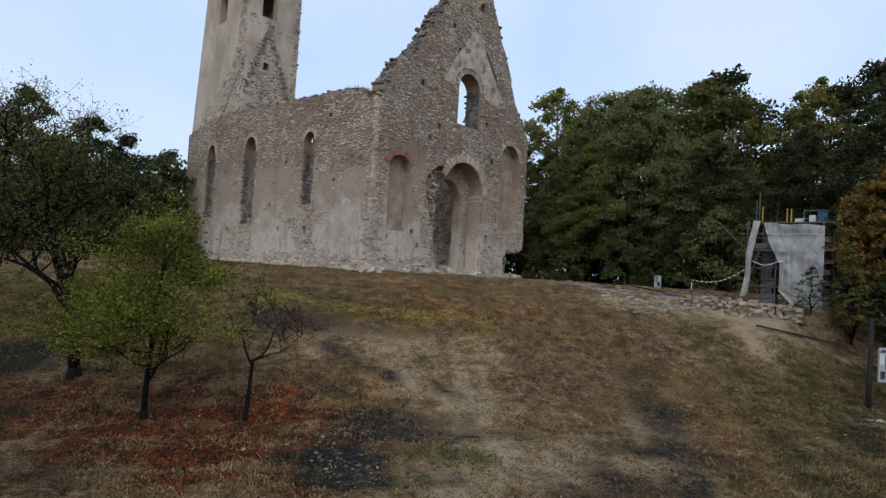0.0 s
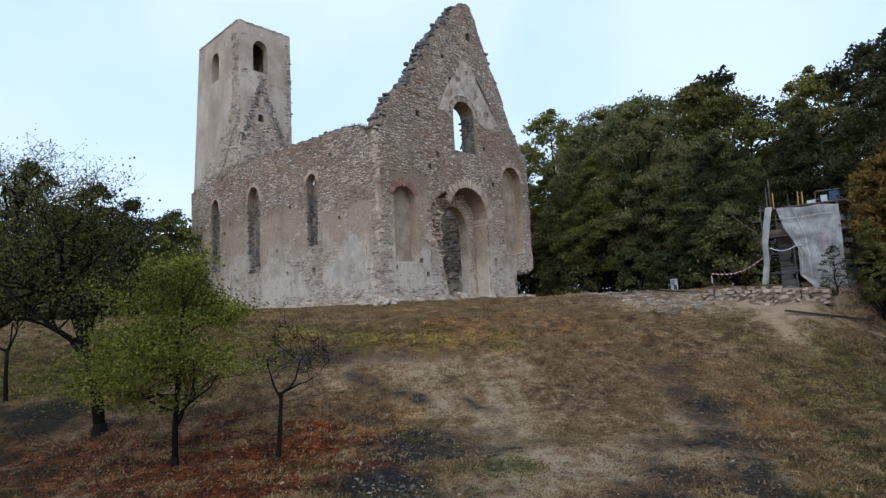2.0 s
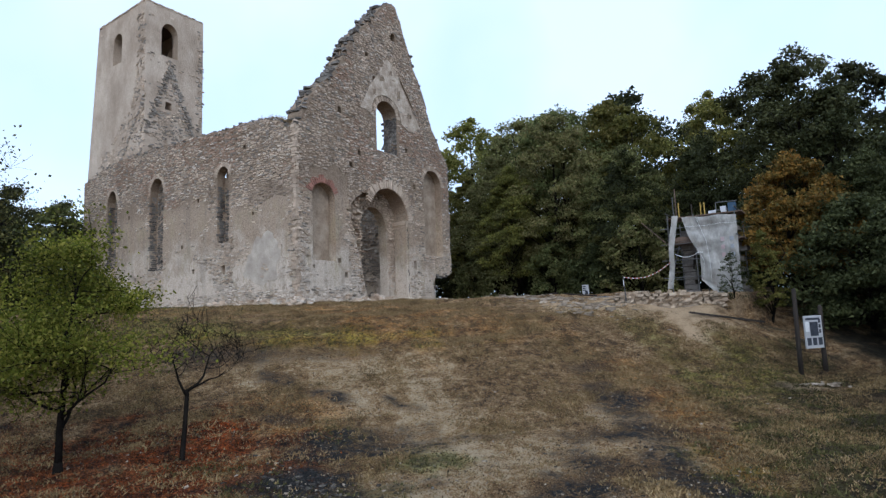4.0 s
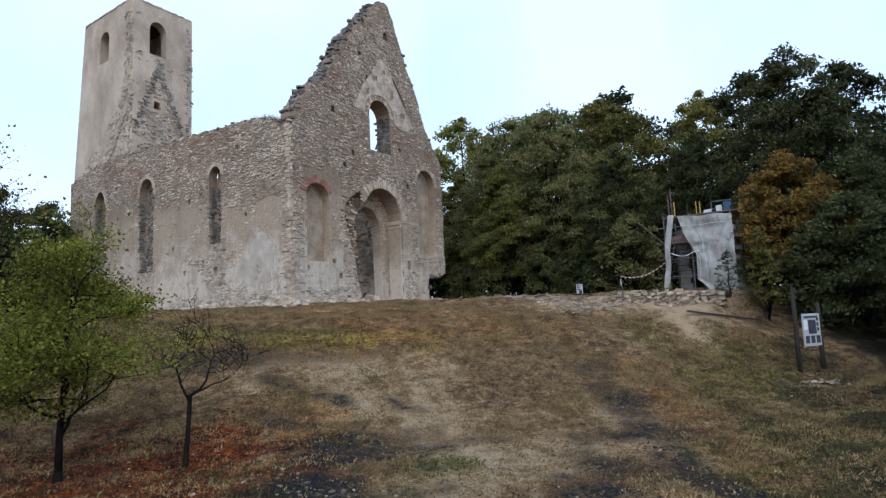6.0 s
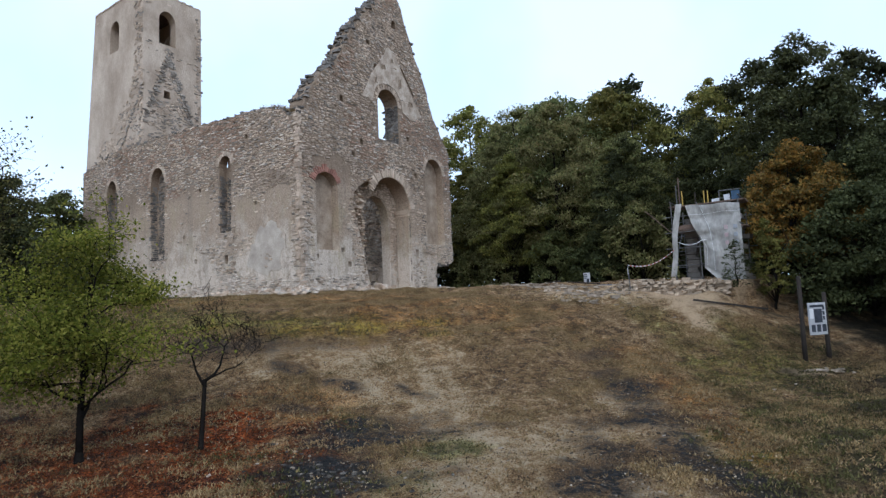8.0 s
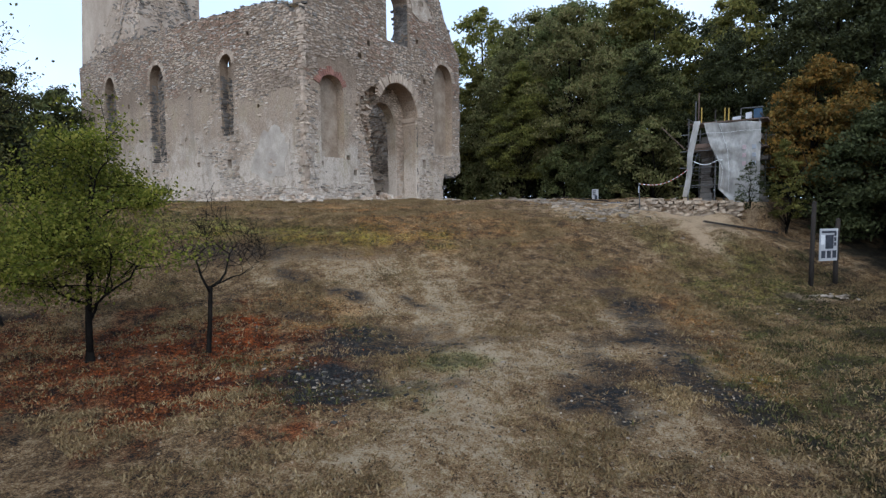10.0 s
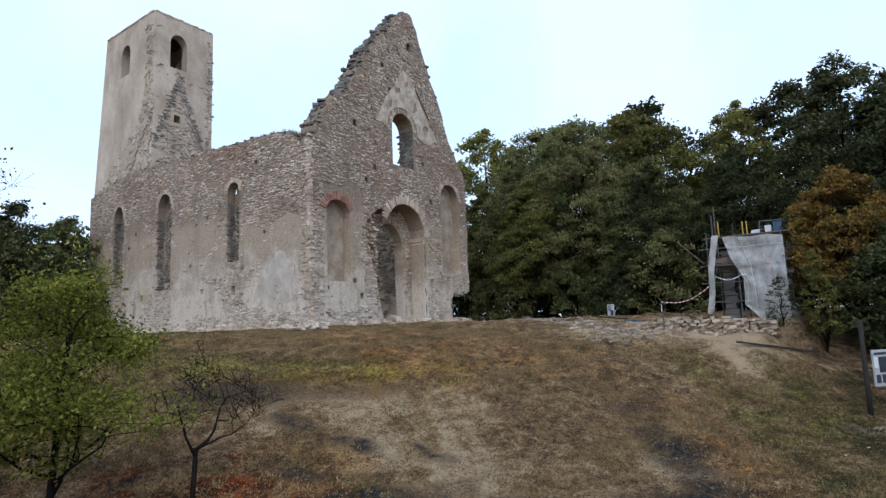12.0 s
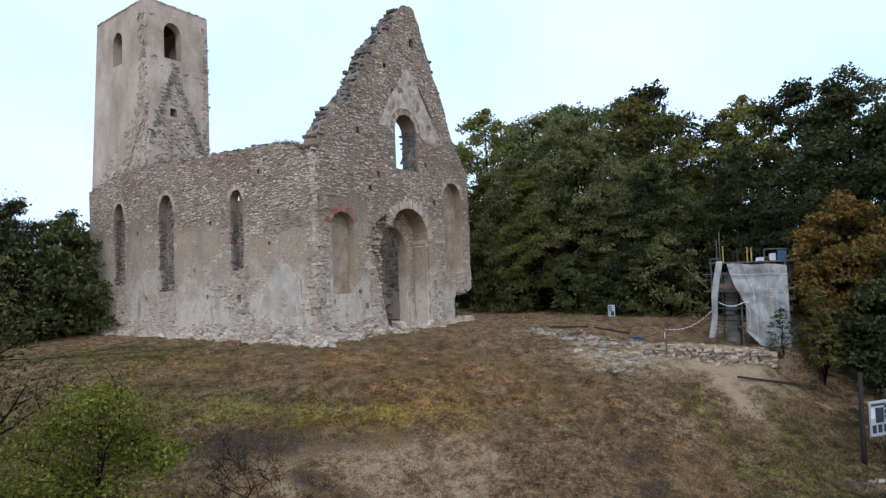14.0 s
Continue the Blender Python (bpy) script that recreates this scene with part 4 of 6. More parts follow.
# the broken left jamb of the portal, stones standing out of the core
heap = Heap()
for u, v, w, h in lay_stones(20.2, 22.6, 0.1, 5.8, lambda a, b: in_poly(a, b, PORTAL_OUT) and not in_poly(a, b, PORTAL), lambda a, b: 0.95, rs, (0.07, 0.15), (0.12, 0.34)):
    heap.add(stone_piece(u, v, w, h, rs.uniform(0.02, 0.3), lambda p, q, d: at_front(p, q, d + 0.45), rs))
for u, v, w, h in lay_stones(20.2, 22.2, 0.1, 5.6, lambda a, b: in_poly(a, b, FRONT) and not in_poly(a, b, PORTAL_OUT) and in_poly(a + 0.3, b, PORTAL_OUT), lambda a, b: 0.8, rs, (0.06, 0.12), (0.1, 0.26)):
    heap.add(stone_piece(u, v, w, h, rs.uniform(0.02, 0.1), at_front, rs))
for u, v, w, h in lay_stones(21.2, 25.2, 0.4, 6.2, lambda a, b: not in_poly(a, b, INNER), lambda a, b: 0.85 if b > 1.2 else 0.3, rs, (0.07, 0.14), (0.12, 0.32)):
    heap.add(stone_piece(u, v, w, h, rs.uniform(0.02, 0.07), lambda p, q, d: at_front(p, q, d + 0.925), rs))
add_part("broken_jamb", heap.mesh("broken_jamb", M_STONE), front_wall, "broken rubble core beside the portal", kind="stuff")

# masonry scar of the lost roof and bare edges on the tower
heap, grey, pl = Heap(), Heap(), tower_place(0)


def scar(u, v):
    roof = 14.6 - abs(u - 0.42) * 9.0
    if 8.5 < v < roof + 0.5 * wob(u * 6, v, 1):
        return 0.85
    if 0.33 < u < 0.52 + 0.1 * wob(u * 6, v, 1.0) and v < 15.4:
        return 0.7
    return 0.8 if (u < 0.1 + 0.09 * wob(v, u, 1.2) or u > 0.89) and v < 18.0 else 0.02


for u, v, w, h in lay_stones(0.03, 0.955, 8.6, 18.0, lambda a, b: not (0.24 < a < 0.56 and 15.3 < b < 17.7) and not (0.3 < a < 0.47 and 12.0 < b < 12.7), scar, rs, (0.07, 0.13), (0.03, 0.085)):
    (grey if rs.random() < 0.5 else heap).add(stone_piece(u, v, w, h, rs.uniform(0.015, 0.05), pl, rs))
pl1 = tower_place(1)
for u, v, w, h in lay_stones(0.1, 0.97, 7.5, 18.0, lambda a, b: not (0.33 < a < 0.57 and 15.3 < b < 17.6), lambda a, b: 0.8 if a > 0.84 + 0.05 * wob(b, a, 1.5) - 0.3 * max(0, 13.5 - b) / 4 else 0.0 if b > 11.5 + 5.0 * (a - 0.6) else 0.6, rs, (0.08, 0.14), (0.018, 0.045)):
    (grey if rs.random() < 0.25 else heap).add(stone_piece(u, v, w, h, rs.uniform(0.01, 0.04), pl1, rs))
add_part("tower_rubble", grey.mesh("tower_rubble", M_STONE_GREY), church, "grey bare rubble along the tower edges", kind="stuff")
add_part("tower_rubble", heap.mesh("tower_rubble", M_STONE), church, "bare rubble along the tower edges and old roof line", kind="stuff")

heap = Heap()
for side in (-1, 1):
    for k in range(46):
        t = k / 45
        u, v = 0.42 + side * 0.5 * t + rs.gauss(0, 0.008), 14.7 - 5.0 * t + rs.gauss(0, 0.1)
        if 0.03 < u < 0.95:
            for e in range(3):
                heap.add(stone_piece(min(0.94, u + rs.gauss(0, 0.02)), v + rs.gauss(0, 0.16), rs.uniform(0.03, 0.08), rs.uniform(0.07, 0.14), rs.uniform(0.02, 0.09), pl, rs))
for k in range(26):
    t = k / 25
    heap.add(stone_piece(0.98 - 0.38 * t, 12.6 - 3.6 * t + rs.gauss(0, 0.06), rs.uniform(0.03, 0.05), rs.uniform(0.12, 0.26), rs.uniform(0.02, 0.06), pl1, rs))
add_part("roof_scar", heap.mesh("roof_scar", M_STONE_GREY), church, "rough stone line of the lost roof on the tower", kind="stuff")

# pale plaster left round the head of the gable window
left = [(23.32 - 1.15 * math.cos(math.pi * k / 10), 9.85 + 0.95 * math.sin(math.pi * k / 10)) for k in range(11)]
patch = ragged([(22.1, 9.55), (21.25, 9.65), (22.2, 11.2), (23.5, 12.9), (24.1, 12.5), (24.5, 11.9), (25.4, 10.7), (26.2, 9.7), (25.2, 9.3), (24.5, 9.6)], 0.3, 0.06, rs) + left[::-1]
heap = Heap()
gaps = [ragged([(u - w, v - h), (u + w, v - h * 0.6), (u + w * 0.7, v + h), (u - w * 0.8, v + h * 0.7), (u - w, v - h)], 0.12, 0.04, rs)[:-1] for u, v, w, h in ((23.0, 11.65, 0.2, 0.16), (24.35, 11.1, 0.14, 0.3), (22.4, 10.75, 0.12, 0.2), (25.2, 10.2, 0.22, 0.14), (23.75, 12.2, 0.12, 0.14))]
wall_layer(heap, patch, gaps, at_front, -0.03, 0.02)
add_part("plaster_patch", heap.mesh("plaster_patch", M_PLASTER), front_wall, "pale plaster patch over the gable window")

# grey cement render smeared low on the nave wall near the corner
heap = Heap()
wall_layer(heap, ragged([(-20.9, 1.3), (-20.7, 2.3), (-20.2, 2.9), (-19.5, 3.2), (-18.9, 3.15), (-18.55, 2.7), (-18.45, 2.0), (-18.6, 1.1), (-19.6, 0.9), (-20.9, 1.3)], 0.22, 0.15, rs)[:-1], [], at_side, -0.012, 0.02)
add_part("render_patch", heap.mesh("render_patch", M_RENDER), side_wall, "grey cement render patch")

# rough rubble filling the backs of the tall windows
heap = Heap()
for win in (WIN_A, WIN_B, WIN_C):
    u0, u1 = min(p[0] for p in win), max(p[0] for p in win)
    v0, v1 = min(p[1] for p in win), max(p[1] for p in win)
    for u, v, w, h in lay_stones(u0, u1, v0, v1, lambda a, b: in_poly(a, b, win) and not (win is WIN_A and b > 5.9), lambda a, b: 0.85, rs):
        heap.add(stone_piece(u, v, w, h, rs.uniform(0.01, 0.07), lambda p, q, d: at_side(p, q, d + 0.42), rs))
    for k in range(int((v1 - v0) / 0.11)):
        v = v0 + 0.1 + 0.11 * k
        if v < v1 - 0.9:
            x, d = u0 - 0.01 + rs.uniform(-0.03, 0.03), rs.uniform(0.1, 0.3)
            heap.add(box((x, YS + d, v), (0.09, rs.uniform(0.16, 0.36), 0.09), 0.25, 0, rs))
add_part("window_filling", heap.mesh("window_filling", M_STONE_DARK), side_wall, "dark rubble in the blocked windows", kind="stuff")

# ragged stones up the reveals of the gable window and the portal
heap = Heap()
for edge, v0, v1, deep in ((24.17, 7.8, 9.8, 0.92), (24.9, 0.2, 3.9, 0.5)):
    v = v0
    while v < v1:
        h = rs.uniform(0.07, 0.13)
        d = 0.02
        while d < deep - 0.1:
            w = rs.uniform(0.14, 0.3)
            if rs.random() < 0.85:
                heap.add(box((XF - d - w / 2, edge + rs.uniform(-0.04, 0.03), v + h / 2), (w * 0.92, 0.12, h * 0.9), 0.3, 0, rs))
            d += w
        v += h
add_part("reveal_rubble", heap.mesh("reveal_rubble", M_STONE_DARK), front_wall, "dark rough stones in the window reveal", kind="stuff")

# rubble footing along the foot of the walls
heap, grey = Heap(), Heap()
for k in range(1500):
    if k % 5 < 3:
        out = abs(rs.gauss(0, 0.28))
        x, y = rs.uniform(-36.8, -16.9), YS - out
    else:
        out = abs(rs.gauss(0, 0.3))
        x, y = XF + out, rs.uniform(16.9, 28.4)
    if 22.0 < y < 24.6 and k % 3:
        continue
    s = rs.uniform(0.05, 0.2) if k % 6 else rs.uniform(0.18, 0.32)
    lift = max(0.0, 0.3 - 0.6 * out) * rs.random()
    (heap if rs.random() < 0.4 else grey).add(box((x, y, gz(x, y) + s * 0.1 + lift), (s, s * rs.uniform(0.6, 1), s * rs.uniform(0.35, 0.6)), 0.4, rs.uniform(0, 3), rs))
for k in range(70):
    x, y = -17.0 + rs.gauss(0, 0.3), 17.0 + rs.gauss(0, 0.25)
    s = rs.uniform(0.08, 0.24)
    (heap if k % 2 else grey).add(box((x, y, gz(x, y) + rs.uniform(0, 0.2)), (s, s * rs.uniform(0.6, 1), s * 0.45), 0.35, rs.uniform(0, 3), rs))
for k in range(150):
    # fallen stones heaped in the foot of the portal
    y, out = rs.gauss(22.4, 0.85), abs(rs.gauss(0, 0.4))
    x = XF - 0.3 + out
    s = rs.uniform(0.07, 0.28)
    (heap if k % 3 == 0 else grey).add(box((x, y, gz(x, y) + rs.random() * max(0.05, 0.5 - 0.5 * out - 0.25 * abs(y - 22.2))), (s, s * rs.uniform(0.6, 1), s * rs.uniform(0.35, 0.6)), 0.4, rs.uniform(0, 3), rs))
add_part("footing_rubble", grey.mesh("footing_rubble", M_STONE), church, "brown rubble footing along the wall base", kind="stuff")
add_part("footing_rubble", heap.mesh("footing_rubble", M_STONE_PALE), church, "pale rubble footing along the wall base", kind="stuff")

# ---- trees ----
def leaf_mesh(name, centres, size, material, seed, up=0.35, long=1.5, corners=4):
    """Many small leaves round the given centres: bent diamonds, or plain three-cornered ones for crowns far off."""
    g = np.random.default_rng(seed)
    c = np.asarray(centres, float)
    n = len(c)
    a = g.normal(size=(n, 3))
    a /= np.linalg.norm(a, axis=1, keepdims=True)
    b = np.cross(a, g.normal(size=(n, 3)) + np.array([0, 0, up]))
    b /= np.linalg.norm(b, axis=1, keepdims=True) + 1e-9
    s = size * g.uniform(0.6, 1.3, (n, 1))
    nrm = np.cross(a, b)
    pts = [c - a * s * long / 2, c + b * s / 2 + nrm * s * 0.12, c + a * s * long / 2, c - b * s / 2 + nrm * s * 0.12]
    if corners == 3:
        pts = [c - a * s * long / 2, c + b * s * 0.8, c + a * s * long / 2]
    k = len(pts)
    me = bpy.data.meshes.new(name)
    me.vertices.add(k * n)
    me.vertices.foreach_set("co", np.stack(pts, 1).ravel())
    me.loops.add(k * n)
    me.loops.foreach_set("vertex_index", np.arange(k * n))
    me.polygons.add(n)
    me.polygons.foreach_set("loop_start", np.arange(0, k * n, k))
    me.update(calc_edges=True)
    me.materials.append(material)
    return me


def grow(hp, twigs, p, d, length, r, level, top, rr, bend=0.28, lift=0.12, kids=(3, 5), sides=6, first=(0.3, 0.98), reach=1.0):
    """A limb that bends, thins and forks; its last shoots are kept as places for leaves."""
    n = 5 if level < top else 3
    path, radii = [Vector(p)], [r]
    d = Vector(d).normalized()
    for k in range(n):
        d = (d + Vector((rr.gauss(0, bend), rr.gauss(0, bend), rr.gauss(0, bend) + lift)) * (0.7 if level else 0.35)).normalized()
        path.append(path[-1] + d * length / n)
        radii.append(r * (1 - 0.62 * (k + 1) / n))
    hp.add(tube([tuple(q) for q in path], [max(0.004, q) for q in radii], sides if level == 0 else 4 if level > 1 else 5))
    if level >= top - 1:
        twigs += [tuple(q) for q in path[1:]]
    if level == top:
        return
    for k in range(rr.randint(*kids) * (3 if level == 0 else 1)):
        t = rr.uniform(0.35, 1.0) if level else rr.uniform(*first)
        i = min(n - 1, int(t * n))
        q = path[i].lerp(path[i + 1], t * n - i)
        side = Vector((rr.gauss(0, 1), rr.gauss(0, 1), rr.uniform(-0.1, 0.7))).normalized()
        nd = (d * rr.uniform(0.25, 0.7) + side).normalized()
        grow(hp, twigs, q, nd, length * (rr.uniform(0.5, 0.75) if level else reach * rr.uniform(0.34, 0.5) * (1.25 - 0.75 * t)), max(0.005, radii[i] * rr.uniform(0.45, 0.68)), level + 1, top, rr, bend, lift, kids, sides)


def garden_tree(name, x, y, label, height, r, seed, leaves, size, leaf, bark=None, levels=3, kids=(4, 6), lean=(0, 0), stem=0.35, spread=0.2, low=0.0, rise=(0.35, 1.3), lift=0.12, bend=0.28, leader=False, reach=1.0):
    """A single tree on the slope: a bare stem, then forking limbs with leaves round the shoots."""
    rr = random.Random(seed)
    z = gz(x, y)
    t = thing(name, (x, y, z), label, "tree")
    hp, twigs = Heap(), []
    if leader:
        hp.add(tube([(x, y, z - 0.15), (x, y, z + 0.02), (x, y, z + 0.2)], [r * 1.6, r * 1.3, r], 9))
        grow(hp, twigs, (x, y, z + 0.05), (lean[0], lean[1], 1), height * 0.95, r, 0, levels, rr, bend, lift, kids, 9, (stem, 0.97), reach)
    base, fork = Vector((x, y, z - 0.1)), Vector((x + lean[0], y + lean[1], z + height * stem))
    mid = base.lerp(fork, 0.5) + Vector((rr.gauss(0, 0.03), rr.gauss(0, 0.03), 0))
    if not leader:
        hp.add(tube([tuple(base), tuple(base + Vector((0, 0, 0.14))), tuple(mid), tuple(fork)], [r * 1.5, r * 1.1, r * 0.95, r * 0.85], 9))
    n = 0 if leader else rr.randint(*kids)
    for k in range(n):
        w = 2 * math.pi * (k + rr.random() * 0.7) / n
        d = Vector((math.cos(w), math.sin(w), rr.uniform(*rise) if k else rise[1] * 2))
        grow(hp, twigs, fork - Vector((0, 0, rr.uniform(0, 0.15))), d, height * (1 - stem) * rr.uniform(0.6, 0.85), r * rr.uniform(0.45, 0.65), 1, levels, rr, bend, lift, kids)
    add_part("trunk", hp.mesh("trunk", bark or M_BARK, True), t)
    if leaves:
        g = np.random.default_rng(seed)
        tw = np.array(twigs)
        tw = tw[tw[:, 2] > z + low]
        c = tw[g.integers(0, len(tw), leaves)] + g.normal(size=(leaves, 3)) * spread * np.array([1, 1, 0.8])
        add_part("crown", leaf_mesh("crown", c, size, leaf, seed), t)
    return t


def wood_tree(name, label, seed, height, width, leaves, size, leaf, low=0.12, sparse=0.0):
    """A woodland tree at the origin: trunk, limbs and a crown of uneven clumps of leaves with gaps."""
    rr, g = random.Random(seed), np.random.default_rng(seed)
    t = thing(name, (0, 0, 0), label, "tree")
    hp = Heap()
    top = Vector((rr.gauss(0, 0.4), rr.gauss(0, 0.4), height * 0.9))
    path = [Vector((0, 0, -0.4))] + [top * k / 5 + Vector((rr.gauss(0, 0.12), rr.gauss(0, 0.12), 0)) for k in range(1, 6)]
    r0 = 0.017 * height
    hp.add(tube([tuple(p) for p in path], [r0 * (1 - 0.17 * k) for k in range(6)], 7))
    clumps = []
    n = 170 if leaves > 20000 else 90
    for k in range(n):
        h = low + (1 - low) * (k + rr.random()) / n
        w = width / 2 * (math.sin(math.pi * min(1, 0.12 + 0.88 * (h - low) / (1 - low)) ** 0.8) ** 0.6) * rr.uniform(0.3, 1.0) ** 0.6 * rr.uniform(0.7, 1.3)
        a = rr.uniform(0, 2 * math.pi)
        c = Vector((math.cos(a) * w, math.sin(a) * w, h * height * rr.uniform(0.96, 1.03)))
        clumps.append((c, rr.uniform(0.35, 1.0) * width * (0.115 if n > 100 else 0.135) * (1.0 if h < 0.8 else 0.7)))
        if k % 3 == 0 and h < 0.9:
            at = 5 * max(0.1, h - 0.18)
            s = path[int(at)].lerp(path[int(at) + 1], at - int(at))
            m = s.lerp(c, 0.5) + Vector((0, 0, 0.15))
            hp.add(tube([tuple(s), tuple(m), tuple(c)], [r0 * 0.4 * (1.1 - h), r0 * 0.25 * (1.1 - h), 0.012], 5))
    add_part("trunk", hp.mesh("trunk", M_BARK, True), t)
    per = leaves // n
    cs = []
    for c, r in clumps:
        q = g.normal(size=(per, 3))
        q /= np.linalg.norm(q, axis=1, keepdims=True)
        # leaves sit on the upper side of each spray, which hangs a little at its rim
        q[:, 2] = np.abs(q[:, 2]) * g.choice([1.0, 1.0, -0.4], per) - 0.35 * (q[:, 0] ** 2 + q[:, 1] ** 2)
        cs.append(np.array(c) + q * r * g.uniform(0.3, 1.2, (per, 1)) * np.array([1.35, 1.35, 0.9]))
    add_part("crown", leaf_mesh("crown", np.concatenate(cs), size, leaf, seed, corners=3), t)
    return t


OAK = "tall leafy woodland tree at the edge of the clearing"
# these trees carry the wood's shade in their leaf colour
SHADED = "dark leafy woodland tree, shade put into its leaf colour"
TURNING = "woodland tree with leaves turning yellow"
kinds = [wood_tree("forest_tree", OAK, 21, 13.0, 7.5, 13000, 0.16, M_LEAF_FOREST), wood_tree("forest_tree", OAK, 22, 12.0, 7.0, 13000, 0.165, M_LEAF_FOREST, 0.06),
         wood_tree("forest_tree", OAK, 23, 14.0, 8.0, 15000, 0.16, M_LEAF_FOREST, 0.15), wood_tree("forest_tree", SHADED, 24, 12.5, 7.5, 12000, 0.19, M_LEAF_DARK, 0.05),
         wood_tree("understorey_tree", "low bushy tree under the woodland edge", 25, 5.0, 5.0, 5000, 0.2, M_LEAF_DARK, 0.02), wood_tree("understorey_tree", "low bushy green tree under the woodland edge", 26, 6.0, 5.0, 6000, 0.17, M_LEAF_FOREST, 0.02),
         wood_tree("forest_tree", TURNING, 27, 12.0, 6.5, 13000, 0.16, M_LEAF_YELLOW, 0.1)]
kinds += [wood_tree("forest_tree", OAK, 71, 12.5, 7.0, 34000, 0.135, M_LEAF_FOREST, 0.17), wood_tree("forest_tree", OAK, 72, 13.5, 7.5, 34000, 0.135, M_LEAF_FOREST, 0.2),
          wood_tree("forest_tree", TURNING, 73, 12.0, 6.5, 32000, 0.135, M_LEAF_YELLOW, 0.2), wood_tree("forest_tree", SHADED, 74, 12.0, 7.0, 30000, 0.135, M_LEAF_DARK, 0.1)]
used = [0] * len(kinds)


def plant(k, x, y, s=1.0, turn=0.0, sink=0.0):
    m = Matrix.LocRotScale((x, y, gz(x, y) - sink), Euler((0, 0, turn)), None)
    ob = kinds[k]
    if used[k] == 0:
        ob.matrix_basis = m
    else:
        ob = copy_thing(ob, m)
    ob.scale = (s, s, s * 1.0)
    used[k] += 1
    tagged(ob, group="woodland edge trees")


rt = random.Random(5)
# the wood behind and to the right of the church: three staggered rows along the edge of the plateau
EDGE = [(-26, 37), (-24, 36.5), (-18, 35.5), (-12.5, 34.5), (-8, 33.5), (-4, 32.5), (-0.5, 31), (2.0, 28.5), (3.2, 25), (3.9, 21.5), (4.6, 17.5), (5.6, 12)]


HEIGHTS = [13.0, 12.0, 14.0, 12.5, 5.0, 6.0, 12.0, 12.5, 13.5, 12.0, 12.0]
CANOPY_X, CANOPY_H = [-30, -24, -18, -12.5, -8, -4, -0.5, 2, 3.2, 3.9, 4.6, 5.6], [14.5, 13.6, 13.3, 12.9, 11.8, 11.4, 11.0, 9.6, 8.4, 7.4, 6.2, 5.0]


def along(points, step):
    out, left = [], 0.0
    for (a, b), (c, d) in zip(points, points[1:]):
        n = math.hypot(c - a, d - b)
        t = left
        while t < n:
            out.append((a + (c - a) * t / n, b + (d - b) * t / n, (d - b) / n, -(c - a) / n))
            t += step
        left = t - n
    return out


for x, y, nx, ny in along(EDGE, 3.3):
    out = (nx * 1, ny * 1) if nx * (x + 6) + ny * (y - 14) > 0 else (-nx, -ny)
    near = x < -0.5

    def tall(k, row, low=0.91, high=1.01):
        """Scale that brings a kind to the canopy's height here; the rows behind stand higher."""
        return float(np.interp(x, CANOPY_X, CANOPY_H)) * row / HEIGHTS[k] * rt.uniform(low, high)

    # dark-leaved kinds come oftener to the right, standing in for deep shade
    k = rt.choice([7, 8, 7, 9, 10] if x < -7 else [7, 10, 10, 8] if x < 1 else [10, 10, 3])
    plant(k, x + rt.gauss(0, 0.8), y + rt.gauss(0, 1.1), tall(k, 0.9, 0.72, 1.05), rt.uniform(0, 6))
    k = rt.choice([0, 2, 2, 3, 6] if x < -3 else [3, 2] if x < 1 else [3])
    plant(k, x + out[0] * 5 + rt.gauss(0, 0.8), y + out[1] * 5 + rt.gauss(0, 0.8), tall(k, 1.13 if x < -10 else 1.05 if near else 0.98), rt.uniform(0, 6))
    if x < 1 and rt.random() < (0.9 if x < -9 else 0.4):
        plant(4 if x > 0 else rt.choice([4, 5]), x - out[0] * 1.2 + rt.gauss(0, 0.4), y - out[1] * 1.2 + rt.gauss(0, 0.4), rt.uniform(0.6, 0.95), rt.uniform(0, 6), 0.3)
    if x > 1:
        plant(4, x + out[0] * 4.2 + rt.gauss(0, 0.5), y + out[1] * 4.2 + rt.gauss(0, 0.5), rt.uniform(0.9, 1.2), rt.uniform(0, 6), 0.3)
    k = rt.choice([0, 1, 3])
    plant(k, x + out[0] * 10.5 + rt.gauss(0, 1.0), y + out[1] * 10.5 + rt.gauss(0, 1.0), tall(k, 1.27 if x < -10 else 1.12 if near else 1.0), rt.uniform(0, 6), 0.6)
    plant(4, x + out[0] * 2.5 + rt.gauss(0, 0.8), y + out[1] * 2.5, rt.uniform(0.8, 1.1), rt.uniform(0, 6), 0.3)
# far trees beyond the other end of the church
for x, y, nx, ny in along([(-38, 44), (-52, 34), (-60, 22), (-60, 8), (-54, -4), (-46, -12)], 4.2):
    plant(rt.choice([0, 1, 3]), x + rt.gauss(0, 1), y + rt.gauss(0, 1), rt.uniform(0.62, 0.85), rt.uniform(0, 6))
    plant(rt.choice([4, 5]), x + 2 + rt.gauss(0, 1), y + rt.gauss(0, 1), rt.uniform(0.7, 1.1), rt.uniform(0, 6), 0.3)

